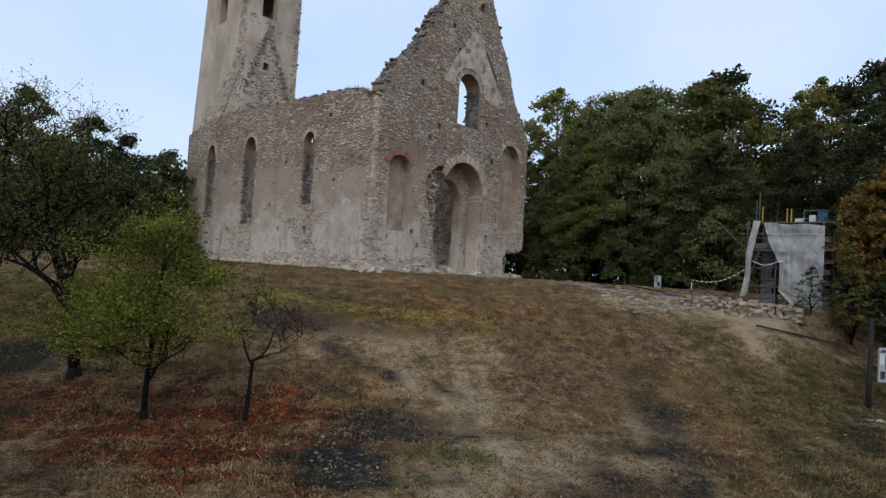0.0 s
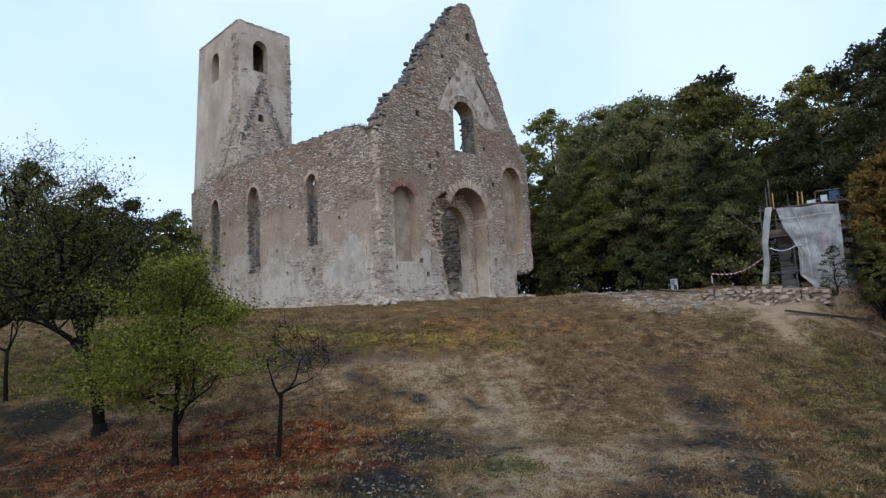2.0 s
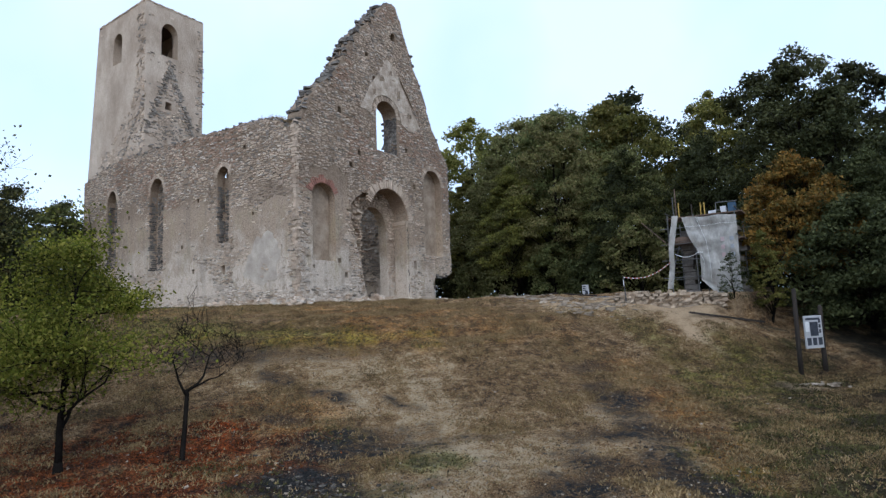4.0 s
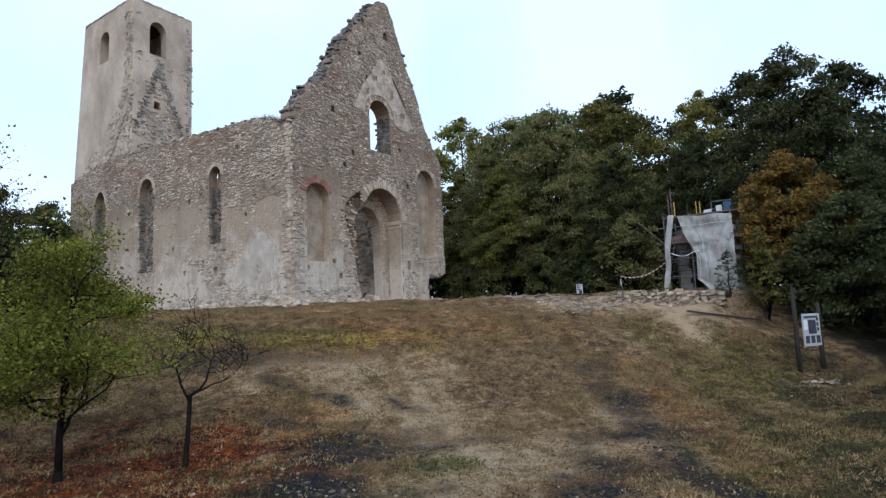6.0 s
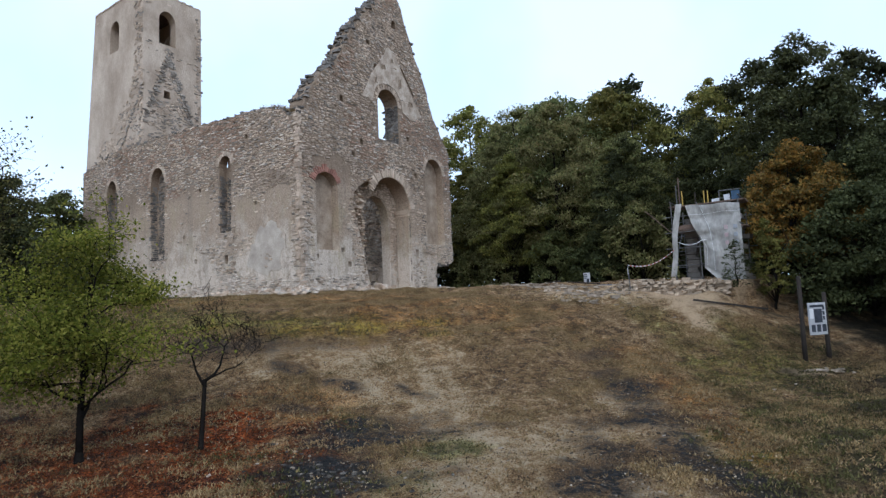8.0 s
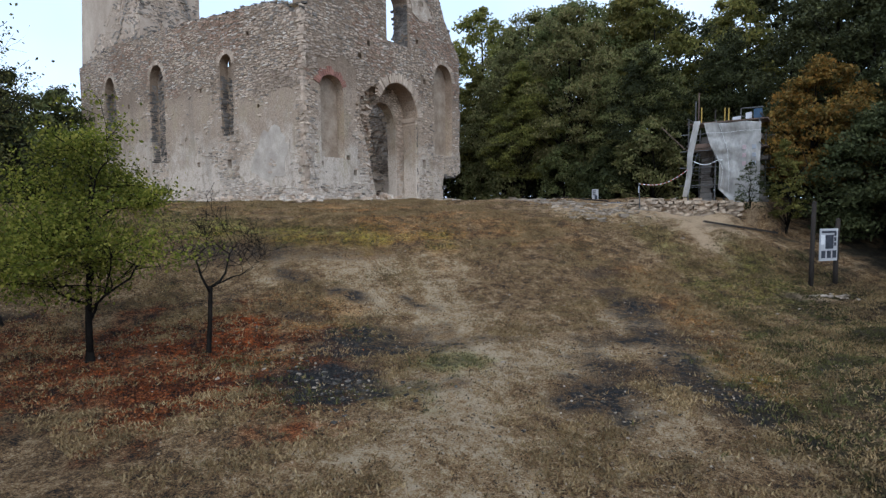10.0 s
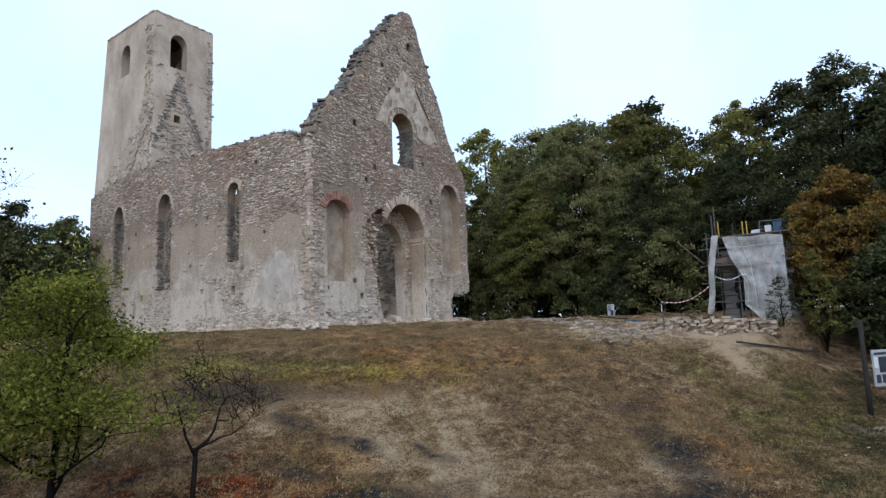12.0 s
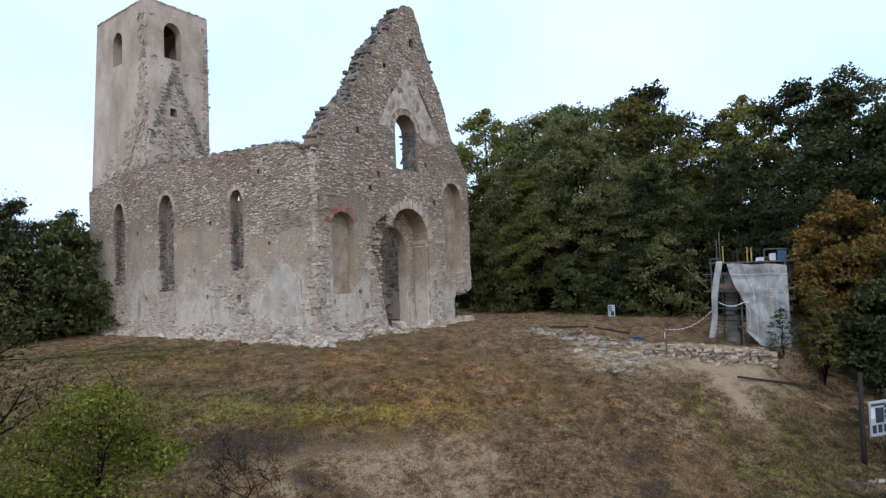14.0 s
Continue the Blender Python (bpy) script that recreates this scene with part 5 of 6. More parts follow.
garden_tree("leafy_tree", -10.05, 5.65, "small bright green leafy tree among fallen leaves on the slope", 3.6, 0.062, 52, 27000, 0.041, M_LEAF_GREEN, kids=(5, 7), stem=0.15, spread=0.13, low=0.35, levels=3, lift=-0.04, leader=True, reach=1.08)
garden_tree("bare_tree", -8.95, 7.22, "small leafless fruit tree among fallen leaves on the slope", 2.7, 0.045, 44, 0, 0.06, None, M_BARK, kids=(3, 5), stem=0.46, lean=(0.06, 0.05), levels=4, rise=(0.4, 1.1), lift=0.1, bend=0.34)
garden_tree("olive_leaved_tree", -13.1, 5.2, "dark spreading tree with thinning olive leaves", 5.3, 0.13, 33, 10000, 0.048, M_LEAF_OLIVE, kids=(4, 6), stem=0.26, spread=0.2, low=1.0, levels=3, lift=0.05, leader=True)
garden_tree("thin_tree", -16.9, 4.1, "young thin tree with few leaves on the meadow", 3.4, 0.05, 34, 500, 0.05, M_LEAF_OLIVE, kids=(3, 4), stem=0.4)
garden_tree("half_bare_tree", -17.0, 3.3, "tall half bare tree with thin twigs", 6.2, 0.15, 36, 7000, 0.042, M_LEAF_OLIVE, kids=(4, 6), stem=0.24, spread=0.14, low=1.3, levels=3, leader=True, lift=0.16)
garden_tree("bare_crowned_tree", -24.0, 8.2, "slender tree with bare upper twigs", 4.6, 0.09, 61, 600, 0.055, M_LEAF_OLIVE, kids=(3, 5), stem=0.35, levels=4, rise=(0.8, 2.0))
for x, y, nx, ny in along([(-27, -12), (-33, -4), (-37, 4), (-41, 13)], 2.6):
    plant(rt.choice([4, 5, 4]), x + rt.gauss(0, 0.7), y + rt.gauss(0, 0.7), rt.uniform(0.85, 1.2), rt.uniform(0, 6), 0.3)
for x, y, nx, ny in along([(-45, 17), (-43.5, 9), (-41, 1), (-37, -7)], 2.3):
    plant(rt.choice([4, 4, 5]), x + rt.gauss(0, 0.6), y + rt.gauss(0, 0.6), rt.uniform(1.0, 1.3), rt.uniform(0, 6), 0.4)
plant(3, -33.5, 7.6, 0.66, 1.0)
plant(3, -36.0, 1.5, 0.5, 3.0)
for x, y, k, s in ((-36.5, 11.2, 3, 0.66), (-37.2, 13.6, 3, 0.62), (-38.2, 16.6, 3, 0.6), (-35.0, 12.6, 4, 1.1), (-35.8, 15.2, 5, 1.1), (-34.6, 10.0, 5, 1.0)):
    plant(k, x, y, s, 2.1 * y, 0.3)
for k in range(len(kinds)):
    if used[k] == 0:
        plant(k, -16.0 + 3 * k, 46.0, 0.9, k)
autumn = wood_tree("autumn_tree", "tree with orange and brown autumn leaves beside the scaffold", 41, 5.5, 3.7, 21000, 0.1, M_LEAF_ORANGE, 0.22)
autumn.location = (0.0, 26.1, gz(0.0, 26.1))
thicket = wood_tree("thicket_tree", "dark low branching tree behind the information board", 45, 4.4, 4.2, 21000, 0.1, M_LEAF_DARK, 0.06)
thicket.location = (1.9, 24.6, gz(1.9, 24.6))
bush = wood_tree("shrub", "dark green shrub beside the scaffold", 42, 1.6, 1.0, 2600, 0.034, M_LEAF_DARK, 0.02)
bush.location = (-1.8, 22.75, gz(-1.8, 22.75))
sapling = wood_tree("sapling", "slender green sapling beside the scaffold", 43, 2.9, 1.1, 3600, 0.06, M_LEAF_YELLOW, 0.12)
sapling.location = (-0.85, 23.0, gz(-0.85, 23.0))

# ---- the scaffolded chapel ----
def rod(a, b, r=0.024, sides=7):
    return tube([a, b], [r, r], sides)


M_YELLOW = mat("faded_yellow_paint", [(0.3, 0.2, 0.04), (0.42, 0.29, 0.07)], 6, 0.6, 0.1)
SX0, SX1, SY0, SY1, SZ = -3.95, -1.65, 23.55, 25.6, -0.28
scaff = thing("scaffold", (-2.8, 24.6, SZ), "steel tube scaffold wrapped in pale torn sheeting", "scaffold")
for x in (SX0, SX1 - 1.4, SX1):
    for y in (SY0 + 0.05, SY1):
        add_part("standard", mesh_of("standard", *rod((x, y, SZ - 0.1), (x + rt.gauss(0, 0.02), y, 2.55 + rt.uniform(0, 0.3))), M_STEEL), scaff)
for z in (0.35, 1.0, 1.6, 2.2):
    for y in (SY0 + 0.03, SY1):
        add_part("ledger", mesh_of("ledger", *rod((SX0 - 0.3, y, z), (SX1 + (0.3 if y > SY0 + 1 else 0.06), y, z), 0.018), M_STEEL), scaff)
add_part("strut", mesh_of("strut", *rod((-4.95, SY0 + 0.1, 2.58), (-4.1, SY0 + 0.1, 1.7), 0.018), M_WOOD_OLD), scaff)
for z in (1.75, 2.75):
    for x in (SX0, SX1):
        add_part("transom", mesh_of("transom", *rod((x, SY0 - 0.2, z), (x, SY1 + 0.2, z)), M_STEEL), scaff)
for z in (1.66, 2.6):
    for k in range(4):
        hp = Heap().add(box((SX0 + 1.2, SY0 + 0.25 + k * 0.28, z), (2.6, 0.24, 0.045), 0.01, 0, rt))
        add_part("deck_board", hp.mesh("deck_board", M_WOOD_OLD), scaff)
add_part("brace", mesh_of("brace", *rod((SX0 - 0.05, SY0, 0.2), (SX0 - 0.05, SY1, 1.8)), M_STEEL), scaff)
for k, (x, h, m) in enumerate(((-3.7, 3.75, M_WOOD_OLD), (-3.8, 3.45, M_STEEL), (-3.6, 3.2, M_YELLOW), (-3.14, 3.1, M_WOOD), (-2.83, 3.12, M_YELLOW), (-2.7, 3.1, M_YELLOW))):
    add_part("upright_pole", mesh_of("upright_pole", *rod((x, SY0 + 0.4, 2.6), (x, SY0 + 0.4, h), 0.022), m), scaff)
for a, b in (((-2.3, SY0 + 0.3, 3.02), (-1.6, SY0 + 0.3, 3.0)), ((-2.55, SY0 + 0.3, 2.74), (-1.6, SY0 + 0.3, 2.72)), ((-2.3, SY0 + 0.3, 2.4), (-2.3, SY0 + 0.3, 3.02)), ((-2.55, SY0 + 0.3, 2.4), (-2.55, SY0 + 0.3, 2.74))):
    add_part("guard_rail", mesh_of("guard_rail", *rod(a, b, 0.02), M_STEEL), scaff)


def sheet(name, us, place, hang, nu, nv, label):
    """A hanging sheet with folds; hang() gives its lower and upper edge along the width."""
    v, f = [], []
    for i in range(nu + 1):
        u = us[0] + (us[1] - us[0]) * i / nu
        lo, hi = hang(u)
        for j in range(nv + 1):
            t = j / nv
            z = lo + (hi - lo) * t
            fold = (0.05 * math.sin(9 * u + 2 * z) + 0.014 * math.sin(17 * u - 3 * z)) * (1.15 - 0.75 * t) + 0.02 * math.sin(6 * z + 4 * u) + 0.07 * noise.noise(Vector((u * 2.2, z * 2.2, 9))) + 0.03 * noise.noise(Vector((u * 6, z * 6, 4)))
            v.append(place(u, z, fold))
    for i in range(nu):
        for j in range(nv):
            a = i * (nv + 1) + j
            f.append((a, a + nv + 1, a + nv + 2, a + 1))
    n = len(v)
    back = [tuple(q) for q in (Vector(p) + Vector((0.004, 0.012, 0)) for p in v)]
    f += [tuple(k + n for k in reversed(q)) for q in f]
    return add_part(name, mesh_of(name, v + back, f, M_SHEET, True), scaff, label)


def torn_edge(z):
    """How far the big sheet's torn left edge stands from the corner of the scaffold at a height."""
    stops = ((-0.25, 1.45), (-0.1, 1.32), (0.2, 1.02), (1.1, 1.04), (1.45, 0.88), (1.87, 0.7), (2.3, 0.58), (2.8, 0.46))
    for (a, p), (b, q) in zip(stops, stops[1:]):
        if z <= b:
            return SX0 + p + (q - p) * (z - a) / (b - a)
    return SX0 + 0.3


def front_place(u, z, d):
    x0 = torn_edge(z)
    return (x0 + (SX1 + 0.02 - x0) * u, SY0 - 0.06 + d * (1.3 - 0.7 * u), z)


sheet("front_sheet", (0, 1), front_place, lambda u: (-0.24 - 0.2 * u, 2.56 - 0.08 * u + 0.02 * math.sin(11 * u)), 70, 50, "pale grey torn sheeting")
M_SEAM = mat("pale_seam", [(0.42, 0.42, 0.41), (0.52, 0.52, 0.51)], 8, 0.8, 0.2)
for pts in ([(0.28, 2.5), (0.33, 1.6), (0.27, 0.8), (0.22, 0.1)], [(0.02, 2.2), (0.35, 2.16), (0.7, 2.2), (1.0, 2.17)], [(0.05, 1.42), (0.12, 0.9), (0.08, 0.3)]):
    line = [front_place(u, z, -0.11) for u, z in pts]
    add_part("seam", mesh_of("seam", *tube(line, [0.006] * len(line), 4), M_SEAM), scaff, "pale hem of the sheeting")
for z in (0.55, 0.75, 1.35):
    add_part("rail", mesh_of("rail", *rod((SX0, SY0 + 0.25, z), (SX0 + 1.6, SY0 + 0.25, z), 0.018), M_WOOD), scaff)
add_part("toe_board", mesh_of("toe_board", *box((SX0 + 0.5, SY0 + 0.12, 1.78), (1.1, 0.04, 0.16), 0.02, 0, rt), M_WOOD_OLD), scaff, "brown board in the scaffold opening")
loop = [(SX0 + 0.2 + 0.95 * k / 12, SY0 - 0.1, 1.22 - 0.14 * math.sin(math.pi * min(1, k / 10))) for k in range(13)]
add_part("slack_tape", mesh_of("slack_tape", *tube(loop, [0.011] * 13, 5), M_WHITE), scaff, "white slack tape across the opening")
sheet("edge_sheet", (-4.13, -3.93), lambda u, z, d: (u + 0.125 * z + 0.03 * math.sin(3 * z), SY0 - 0.05 + d, z), lambda u: (-0.05, 2.66), 10, 26, "narrow strip of pale sheeting")
M_FADED = mat("faded_red_print", [(0.3, 0.22, 0.22), (0.38, 0.3, 0.3)], 5, 0.8, 0.1)
M_SHADE = mat("faded_grey_print", [(0.22, 0.23, 0.25), (0.3, 0.31, 0.33)], 5, 0.8, 0.1)
# faded marks printed on the sheeting
for i in range(2):
    for j in range(3):
        hp = Heap().add(box((SX1 - 0.46 + i * 0.3, SY0 - 0.15, 1.62 - j * 0.28), (0.12, 0.004, 0.14), 0.12, 0, rt))
        add_part("printed_mark", hp.mesh("printed_mark", M_FADED if i == 0 else M_SHADE), scaff)
hp = Heap().add(box((SX1 - 0.12, SY0 + 0.4, 2.8), (0.24, 0.26, 0.34), 0.08, 0, rt))
add_part("blue_drum", hp.mesh("blue_drum", M_BLUE), scaff, "blue plastic bin on the deck")
hp = Heap().add(box((SX1 - 0.4, SY0 + 0.35, 2.72), (0.17, 0.2, 0.26), 0.2, 0, rt)).add(box((SX1 - 0.75, SY0 + 0.35, 2.68), (0.25, 0.2, 0.12), 0.3, 0, rt))
add_part("sack", hp.mesh("sack", M_PANEL), scaff, "pale sacks on the deck")

# dark stone here puts the shade inside the scaffold into the stump's colour
chapel = thing("chapel_stump", (-2.8, 24.9, SZ), "low ruined masonry wall stump inside the scaffold", "ruin")
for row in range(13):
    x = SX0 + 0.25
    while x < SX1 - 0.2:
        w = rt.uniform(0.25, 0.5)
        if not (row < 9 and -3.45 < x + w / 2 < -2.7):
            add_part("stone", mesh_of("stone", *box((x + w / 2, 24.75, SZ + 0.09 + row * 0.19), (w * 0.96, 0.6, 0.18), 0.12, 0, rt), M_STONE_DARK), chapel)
        x += w

# ---- low dry stone wall, crest stones, stakes and tape ----
def dry_wall(name, a, b, height, thick, label, r, m, drop=0.0):
    t = thing(name, (a[0], a[1], gz(*a)), label, "stone wall")
    n = math.hypot(b[0] - a[0], b[1] - a[1])
    ux, uy = (b[0] - a[0]) / n, (b[1] - a[1]) / n
    turn = math.atan2(uy, ux)
    z0 = -1.15
    while z0 < height:
        h = r.uniform(0.055, 0.1)
        s = r.uniform(-0.1, 0.1)
        while s < n:
            w = r.uniform(0.1, 0.26)
            for e in (-0.25, 0.25):
                x, y = a[0] + ux * (s + w / 2) - uy * thick * e, a[1] + uy * (s + w / 2) + ux * thick * e
                v, f = box((0, 0, 0), (w * 0.97, thick * 0.55, h * r.uniform(0.75, 1.1)), 0.42, 0, r)
                if z0 + h > gz(x, y - 0.3) - 0.05 and z0 + h < height - 0.24 * max(0.0, s / n - 0.45) + 0.08 * (r.random() - 0.6):
                    ob = new("stone", mesh_of("stone", v, f, m))
                    ob.parent = t
                    ob.location = Vector((x, y + r.uniform(-0.03, 0.03), z0 + h / 2)) - t.location
                    ob.rotation_euler = (r.gauss(0, 0.04), r.gauss(0, 0.04), turn + r.gauss(0, 0.08))
            s += w
        z0 += h
    return t


M_WALLSTONE = mat("dry_wall_stone", [(0.22, 0.165, 0.112), (0.35, 0.272, 0.192), (0.47, 0.378, 0.28)], 6.0, 0.95, 0.8, 25, obj=0.5)
dry_wall("dry_stone_wall", (-5.55, 21.98), (-2.15, 22.48), -0.1, 0.5, "low dry stone wall of pale rubble before the scaffold", rt, M_WALLSTONE)
M_SLAB = mat("sandy_slab", [(0.17, 0.132, 0.095), (0.29, 0.235, 0.175), (0.43, 0.36, 0.285)], 2.0, 0.95, 0.5, 25, island=0.5)
crest = thing("crest_slabs", (-8, 22, gz(-8, 22)), "flat pale stone slabs along the crest of the slope", "stones", kind="stuff")
hp = Heap()
for k in range(620):
    t = rt.random()
    x, y = -11.5 + 6.3 * t + rt.gauss(0, 0.3), 24.2 - 2.4 * t + rt.gauss(0, 0.45)
    if k % 3 == 0:
        x, y = -6.6 + rt.gauss(0, 0.9), 20.9 + rt.gauss(0, 0.6)
    s = rt.uniform(0.03, 0.17) if k % 14 else rt.uniform(0.18, 0.34)
    hp.add(box((x, y, gz(x, y) + 0.02), (s, s * rt.uniform(0.5, 1), s * rt.uniform(0.15, 0.35)), 0.3, rt.uniform(0, 3), rt))
add_part("slab", hp.mesh("slab", M_SLAB), crest, kind="stuff")


M_TAPE = mat("tape_white", [(0.5, 0.5, 0.5), (0.6, 0.6, 0.6)], 8, 0.6, 0.05)
M_TAPE_RED = mat("tape_red", [(0.36, 0.1, 0.09), (0.42, 0.13, 0.11)], 8, 0.6, 0.05)


def stake_with_tape():
    x, y = -5.15, 21.72
    z = gz(x, y)
    t = thing("barrier_stake", (x, y, z), "leaning steel stake with slack barrier tape tied to the scaffold", "barrier")
    add_part("stake", mesh_of("stake", *rod((x, y, z - 0.2), (x - 0.06, y, z + 0.95), 0.02), M_STEEL), t)
    a, b = Vector((x - 0.06, y, z + 0.92)), Vector((SX0, SY0, 0.95))
    v, f = [], []
    n = 24
    for k in range(n + 1):
        s = k / n
        p = a.lerp(b, s) - Vector((0, 0, 0.25 * math.sin(math.pi * s)))
        for e in (-1, 1):
            for d in (0, 0.006):
                v.append((p.x, p.y + d + 0.01 * math.sin(9 * s), p.z + e * 0.014))
    for k in range(n):
        i = 4 * k
        f += [(i, i + 4, i + 6, i + 2), (i + 1, i + 3, i + 7, i + 5), (i, i + 1, i + 5, i + 4), (i + 2, i + 6, i + 7, i + 3)]
    me = mesh_of("barrier_tape", v, f, M_TAPE)
    me.materials.append(M_TAPE_RED)
    me.polygons.foreach_set("material_index", [(k // 4) % 2 for k in range(len(f))])
    add_part("barrier_tape", me, t, "red and white barrier tape")
    hp = Heap().add(box((x - 0.05, y - 0.03, z + 0.72), (0.02, 0.015, 0.24), 0.3, 0, rt))
    add_part("tape_end", hp.mesh("tape_end", M_TAPE), t)


stake_with_tape()


def plank(name, a, b, w, label, m, h=0.05, lift=0.0):
    """A board lying on the ground between two places."""
    za, zb = gz(*a) + h / 2 + 0.02 + lift, gz(*b) + h / 2 + 0.02 + lift
    n = math.hypot(b[0] - a[0], b[1] - a[1])
    ob = new(name, mesh_of(name, *box((0, 0, 0), (n, w, h), 0.02, 0, rt), m))
    ob.location = ((a[0] + b[0]) / 2, (a[1] + b[1]) / 2, (za + zb) / 2)
    ob.rotation_euler = (0, -math.atan2(zb - za, n), math.atan2(b[1] - a[1], b[0] - a[0]))
    return tagged(ob, label, "plank")


plank("fallen_pole", (-2.95, 20.95), (-0.95, 22.3), 0.07, "long grey wooden pole lying on the slope", M_WOOD, 0.06, 0.12)
plank("plank", (-11.2, 25.6), (-9.2, 25.0), 0.16, "grey board lying on the plateau", M_WOOD)
plank("plank", (-9.0, 25.3), (-7.4, 24.9), 0.14, "grey board lying on the plateau", M_WOOD)
hp = Heap()
for k in range(9):
    hp.add(box((-6.9 + rt.gauss(0, 0.2), 24.3 + rt.gauss(0, 0.12), gz(-6.9, 24.3) + 0.02), (0.24, 0.2, 0.08), 0.35, rt.uniform(0, 3), rt))
tagged(new("blue_tarp_heap", hp.mesh("blue_tarp_heap", M_BLUE)), "crumpled blue tarpaulin heap on the plateau edge", "tarpaulin")


# ---- signs ----
def bar(x0, x1, z0, z1, at_, m, name, parent, d=0.004):
    v, f = box(((x0 + x1) / 2, 0, (z0 + z1) / 2), (abs(x1 - x0), 0.006, abs(z1 - z0)))
    return add_part(name, mesh_of(name, [at_(p[0], p[1] - d, p[2]) for p in v], f, m), parent)


def info_board():
    a, b = Vector((0.06, 19.5, 0)), Vector((0.6, 20.2, 0))
    za, zb = gz(a.x, a.y), gz(b.x, b.y)
    t = thing("information_board", (a.x, a.y, za), "wooden information board on two dark posts at the wood edge", "sign board")
    u = (b - a).normalized()
    n = Vector((u.y, -u.x, 0))

    def at_(x, y, z):
        p = a + u * x - n * y
        return (p.x, p.y, z)

    for p, zz, h in ((a, za, 2.3), (b, zb, 1.8)):
        hp = Heap()
        hp.add(tube([(p.x, p.y, zz - 0.2), (p.x, p.y, zz + 0.6), (p.x + 0.02, p.y, zz + h - 0.05), (p.x + 0.02, p.y, zz + h)], [0.065, 0.06, 0.055, 0.03], 9))
        add_part("post", hp.mesh("post", M_WOOD, True), t)
    z0, z1, w = -1.95, -1.07, (b - a).length
    v, f = box((w / 2 + 0.07, 0, (z0 + z1) / 2), (w - 0.26, 0.04, z1 - z0))
    panel = add_part("panel", mesh_of("panel", [at_(p[0], p[1] - 0.06, p[2]) for p in v], f, M_PANEL), t, "pale printed panel")
    o = 0.085
    bar(0.24, w - 0.14, z1 - 0.12, z1 - 0.06, at_, M_DARK, "heading", panel, o)
    bar(0.38, w - 0.22, z0 + 0.33, z1 - 0.17, at_, M_DARK, "picture", panel, o)
    for k in range(3):
        bar(0.24 + 0.2 * k, 0.38 + 0.2 * k, z0 + 0.08, z0 + 0.28, at_, M_DARK, "text_block", panel, o)
    for k in range(3):
        bar(w - 0.19, w - 0.12, z0 + 0.4 + 0.14 * k, z0 + 0.5 + 0.14 * k, at_, M_DARK, "text_block", panel, o)
    bar(0.2, 0.33, z0 + 0.45, z0 + 0.72, at_, M_WHITE, "notice", panel, o + 0.01)


info_board()
hp = Heap()
for k in range(26):
    hp.add(box((0.3 + rt.gauss(0, 0.4), 18.7 + rt.gauss(0, 0.25), gz(0.3, 18.7) + 0.03), (rt.uniform(0.05, 0.18), rt.uniform(0.05, 0.12), 0.04), 0.3, rt.uniform(0, 3), rt))
tagged(new("pale_stones", hp.mesh("pale_stones", M_SLAB)), "pale flat stones at the foot of the information board", "stones", kind="stuff")


def small_sign(x, y, z, label, w=0.42, h=0.62, turn=-18.0):
    zz = gz(x, y)
    t = thing("notice_sign", (x, y, zz), label, "sign")
    ca, sa = math.cos(radians(turn)), math.sin(radians(turn))

    def at_(a, b, c):
        return (x + ca * a - sa * b, y + sa * a + ca * b, c)

    add_part("post", mesh_of("post", *rod((x, y + 0.04, zz - 0.2), (x, y + 0.04, z + h / 2), 0.025), M_WOOD), t)
    v, f = box((0, 0, z), (w, 0.02, h))
    panel = add_part("panel", mesh_of("panel", [at_(*p) for p in v], f, M_PANEL), t)
    for k in range(3):
        bar(-w * 0.38, w * 0.1, z + h * 0.32 - k * 0.1, z + h * 0.4 - k * 0.1, at_, M_DARK, "text_block", panel, 0.015)
    bar(-w * 0.05, w * 0.38, z - h * 0.4, z - h * 0.02, at_, M_DARK, "picture", panel, 0.015)


small_sign(-10.1, 30.9, 0.28, "small white notice on a post before the wood")
small_sign(-38.6, 18.2, 0.6, "small white notice beyond the church end", 0.5, 0.5, 60)

M_ASH = mat("sooty_stone", [(0.02, 0.018, 0.016), (0.06, 0.053, 0.045), (0.17, 0.15, 0.125)], 6, 0.95, 0.5, 25, island=1.1, spec=0.1)
# ---- stones, fallen leaves and dry grass on the slope ----
hp = Heap()
for k in range(360):
    if k % 3 == 0:
        x, y = -5.9 + rt.gauss(0, 0.7), 7.4 + rt.gauss(0, 0.4)
    elif k % 3 == 1:
        x, y = -1.6 + rt.gauss(0, 0.9), 11.3 + rt.gauss(0, 1.4)
    else:
        x, y = rt.uniform(-11, 0), rt.uniform(6, 18)
    s = rt.uniform(0.02, 0.075) if k % 3 == 0 else rt.uniform(0.015, 0.05)
    hp.add(box((x, y, gz(x, y) + s * 0.05), (s * 1.3, s * rt.uniform(0.5, 1), s * 0.4), 0.45, rt.uniform(0, 3), rt))
pale = Heap()
for k in range(150):
    x, y = (-5.9 + rt.gauss(0, 0.8), 7.5 + rt.gauss(0, 0.45)) if k < 18 else (rt.uniform(-11, 0), rt.uniform(5.5, 17))
    s = rt.uniform(0.02, 0.075) if k < 34 else rt.uniform(0.02, 0.06)
    pale.add(box((x, y, gz(x, y) + s * 0.12), (s, s * rt.uniform(0.4, 0.8), s * 0.4), 0.4, rt.uniform(0, 3), rt))
M_GRAVEL = mat("path_gravel", [(0.17, 0.13, 0.09), (0.28, 0.225, 0.16), (0.4, 0.335, 0.25)], 5, 0.95, 0.4, 30, island=0.7)
gravel = Heap()
g = np.random.default_rng(91)
gx, gy = g.uniform(-11, 0, 9000), g.uniform(6, 15, 9000)
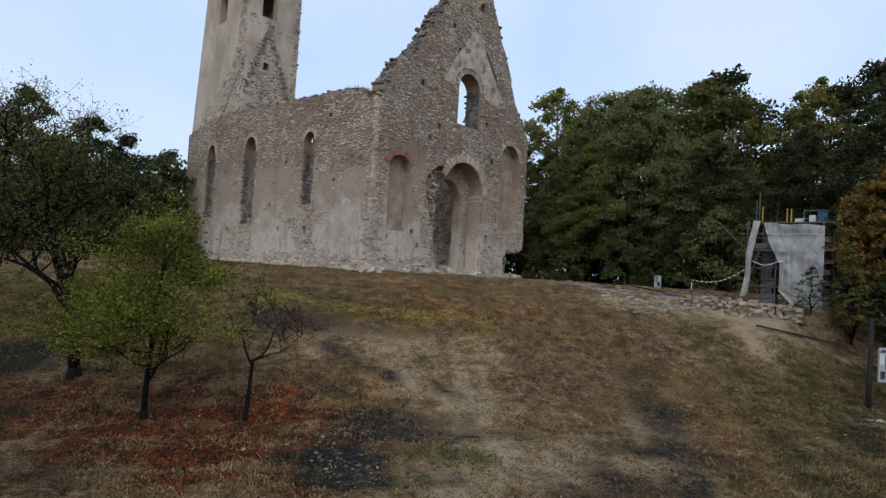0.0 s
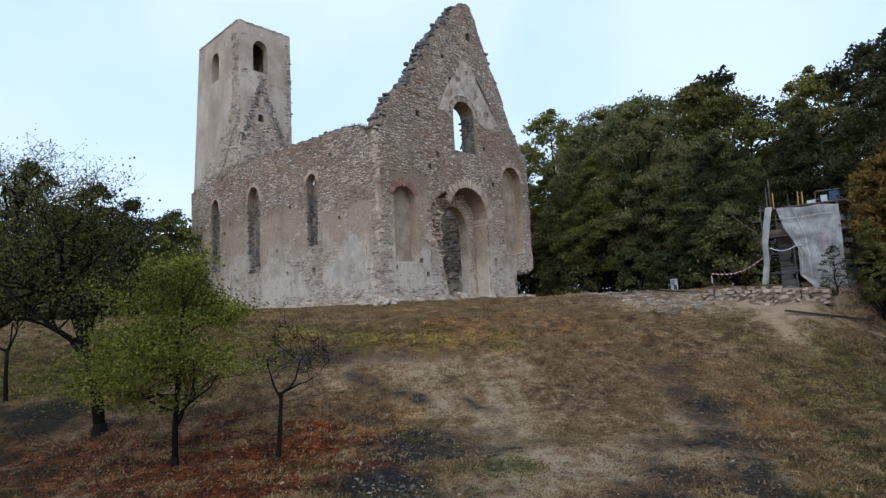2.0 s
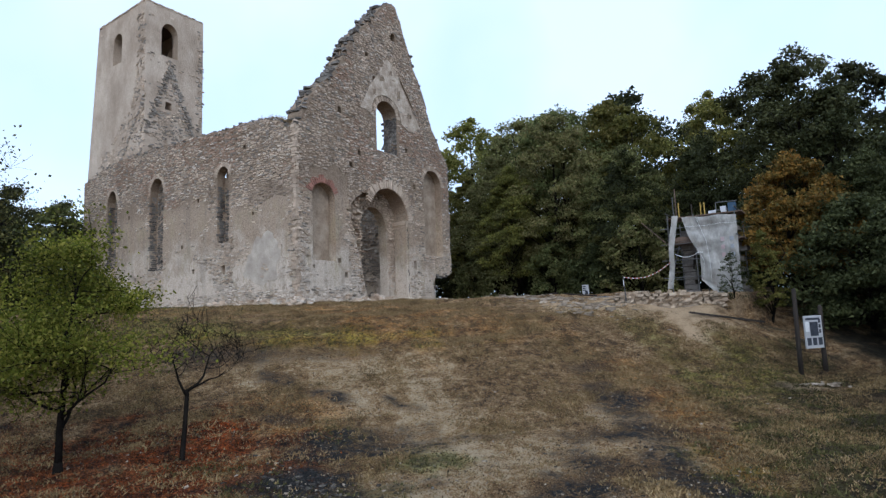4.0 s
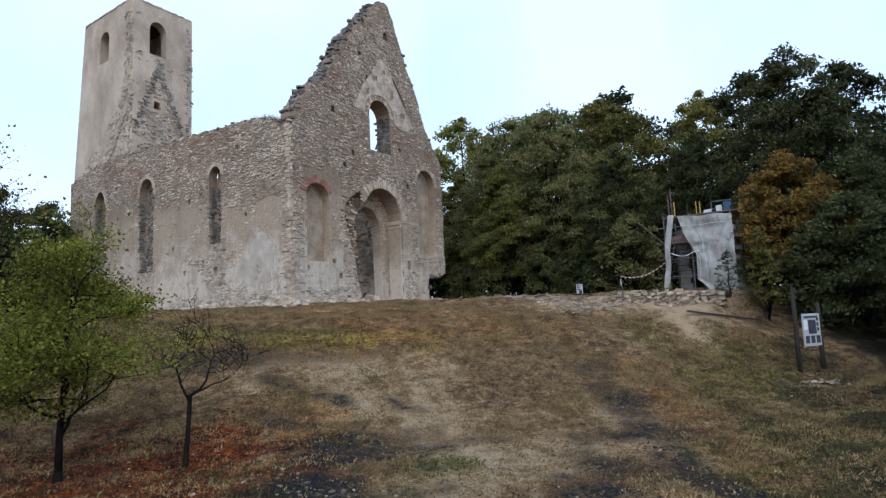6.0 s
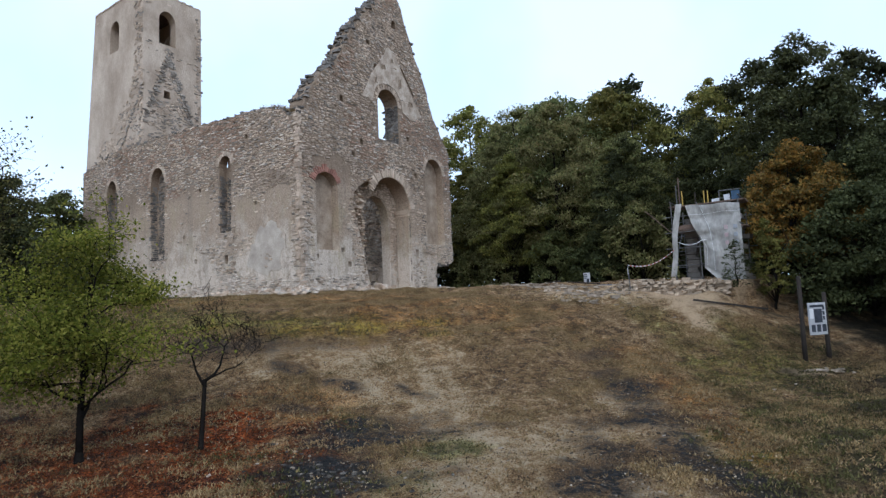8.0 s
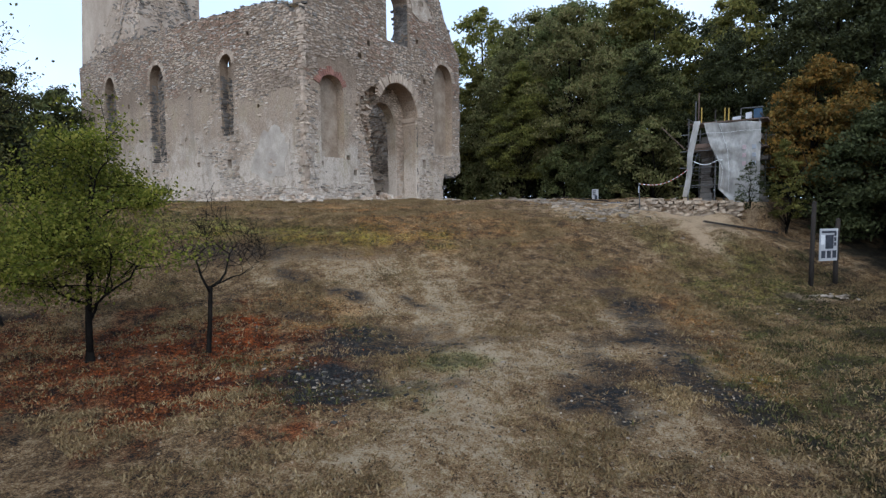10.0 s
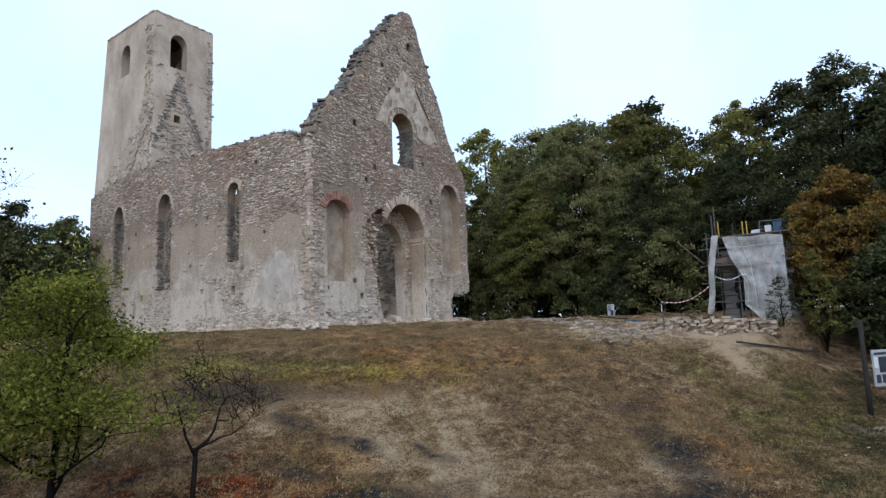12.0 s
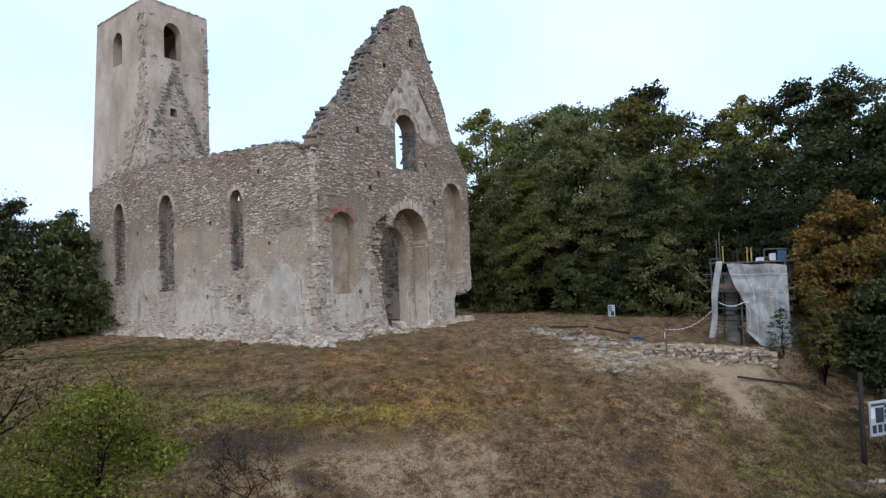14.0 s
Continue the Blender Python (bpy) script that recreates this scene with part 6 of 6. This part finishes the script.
for x, y, z in zip(gx, gy, ground_z(gx, gy)):
    if rt.random() < 0.25 * float(noise.noise(Vector((x * 0.9, y * 0.9, 2)))) + 0.2:
        s = 0.009 + 0.02 * rt.random() ** 3
        gravel.add(box((x, y, z + s * 0.15), (s * 1.3, s * rt.uniform(0.6, 1.1), s * 0.6), 0.4, rt.uniform(0, 3), rt))
tagged(new("path_gravel", gravel.mesh("path_gravel", M_GRAVEL)), "pale gravel and ash crumbs on the trodden path", "gravel", kind="stuff")
tagged(new("pale_pebbles", pale.mesh("pale_pebbles", M_SLAB)), "pale pebbles scattered over the slope", "stones", kind="stuff")
tagged(new("scattered_stones", hp.mesh("scattered_stones", M_ASH)), "sooty black stones heaped on an old fire place", "stones", kind="stuff")


def scatter(n, x0, x1, y0, y1, mask, seed, keep=0.05):
    g = np.random.default_rng(seed)
    x, y = g.uniform(x0, x1, n), g.uniform(y0, y1, n)
    ok = g.uniform(0, 1, n) < np.maximum(keep, mask(x, y))
    x, y = x[ok], y[ok]
    return np.stack([x, y, ground_z(x, y) + 0.012], 1)


tagged(new("leaf_litter", leaf_mesh("leaf_litter", scatter(40000, -15, -5.5, 2.5, 9.5, lambda x, y: litter_mask(x, y) * (1 - burn_mask(x, y)), 3, 0.0), 0.03, M_LITTER, 4, 6.0)), "red and brown fallen leaves under the trees", "leaves", kind="stuff")


def grass(name, points, height, seed, material, label):
    """Short dry tufts: three thin bent blades at each place."""
    g = np.random.default_rng(seed)
    c = np.repeat(points, 3, axis=0) + np.concatenate([g.normal(size=(3 * len(points), 2)) * 0.025, np.zeros((3 * len(points), 1))], 1)
    n = len(c)
    a = g.uniform(0, 2 * np.pi, n)
    side = np.stack([np.cos(a), np.sin(a), 0 * a], 1) * 0.011
    h = height * g.uniform(0.4, 1.3, (n, 1))
    tip = c + np.concatenate([g.normal(size=(n, 2)) * h * 0.7, h], 1)
    v = np.stack([c - side, c + side, tip], 1).reshape(-1, 3)
    me = bpy.data.meshes.new(name)
    me.vertices.add(3 * n)
    me.vertices.foreach_set("co", v.ravel())
    me.loops.add(3 * n)
    me.loops.foreach_set("vertex_index", np.arange(3 * n))
    me.polygons.add(n)
    me.polygons.foreach_set("loop_start", np.arange(0, 3 * n, 3))
    me.update(calc_edges=True)
    me.materials.append(material)
    return tagged(new(name, me), label, "grass", kind="stuff")


def grass_where(x, y):
    return np.clip(0.85 - burn_mask(x, y) - 0.8 * path_mask(x, y) - 0.6 * litter_mask(x, y), 0.04, 1) * (0.55 + 0.45 * np.sin(0.9 * x + 0.3 * y) * np.sin(0.8 * y - 0.5 * x))


def clumpy(x, y):
    return np.clip(0.5 + 0.7 * np.sin(1.9 * x + 0.7 * y) * np.sin(1.6 * y - 1.1 * x) + 0.4 * np.sin(5.1 * x - 3.3 * y), 0, 1)


grass("dry_grass", scatter(360000, -20, 2, 4, 21, lambda x, y: grass_where(x, y) * clumpy(x, y), 8, 0.0), 0.045, 9, M_STRAW, "short dry straw-coloured grass on the slope")
flecks = scatter(52000, -14, 1.5, 4.5, 20, lambda x, y: (0.35 + 0.65 * clumpy(1.7 * x, 1.3 * y)) * (1 - 0.85 * litter_mask(x, y)), 38, 0.0)
tagged(new("dry_fragments", leaf_mesh("dry_fragments", flecks, 0.026, M_FLECK, 39, 6.0)), "dry leaf and twig fragments strewn over the slope", "debris", kind="stuff")
grass("golden_grass", scatter(60000, -20, 1, 6, 20, lambda x, y: orange_mask(x, y) * (1 - green_mask(x, y)) * (0.4 + 0.6 * clumpy(y, x)), 18, 0.0), 0.05, 19, M_GOLD, "golden dry grass on the slope")
grass("green_grass", scatter(110000, -26, 2, 2, 22, lambda x, y: green_mask(x, y) * (0.4 + 0.6 * clumpy(y, x)), 28, 0.0), 0.06, 29, M_GRASS, "low olive green grass on the slope")

# tufts growing on the broken top of the nave wall
g = np.random.default_rng(77)
n = 260
tops = np.stack([g.uniform(-20.0, -17.6, n), g.uniform(17.3, 18.0, n), np.zeros(n)], 1)
tops[:, 2] = np.interp(tops[:, 0], [-20.3, -19.2, -18.6, -18.1, -17.4], [8.55, 8.42, 8.27, 8.0, 7.85])
grass("wall_grass", tops, 0.16, 78, M_STRAW, "dry grass tufts on the broken wall top")

# ---- single stones of the walls near the corner ----
STONES = []
for k in range(14):
    r = random.Random(100 + k)
    c = [(-r.uniform(0.72, 1), -r.uniform(0.72, 1)), (r.uniform(0.72, 1), -r.uniform(0.72, 1)), (r.uniform(0.72, 1), r.uniform(0.72, 1)), (-r.uniform(0.72, 1), r.uniform(0.72, 1))]
    s = r.uniform(0.74, 0.9)
    v = [(a / 2, 0.5, b / 2) for a, b in c] + [(a * s / 2, -0.5 * r.uniform(0.6, 1.2), b * s / 2) for a, b in c]
    STONES.append(mesh_of("stone", v, [(4, 5, 6, 7), (0, 1, 5, 4), (1, 2, 6, 5), (2, 3, 7, 6), (3, 0, 4, 7)], M_WALLFACE))
for stones, place, parent, turn in ((near_front, at_front, front_wall, math.pi / 2), (near_side, at_side, side_wall, 0.0)):
    for u, v, w, h in stones:
        ob = new("stone", rs.choice(STONES))
        ob.parent = parent
        ob.location = Vector(place(u, v, 0.0))
        ob.rotation_euler = (0, rs.gauss(0, 0.05), turn)
        ob.scale = (w, rs.uniform(0.04, 0.1), h)
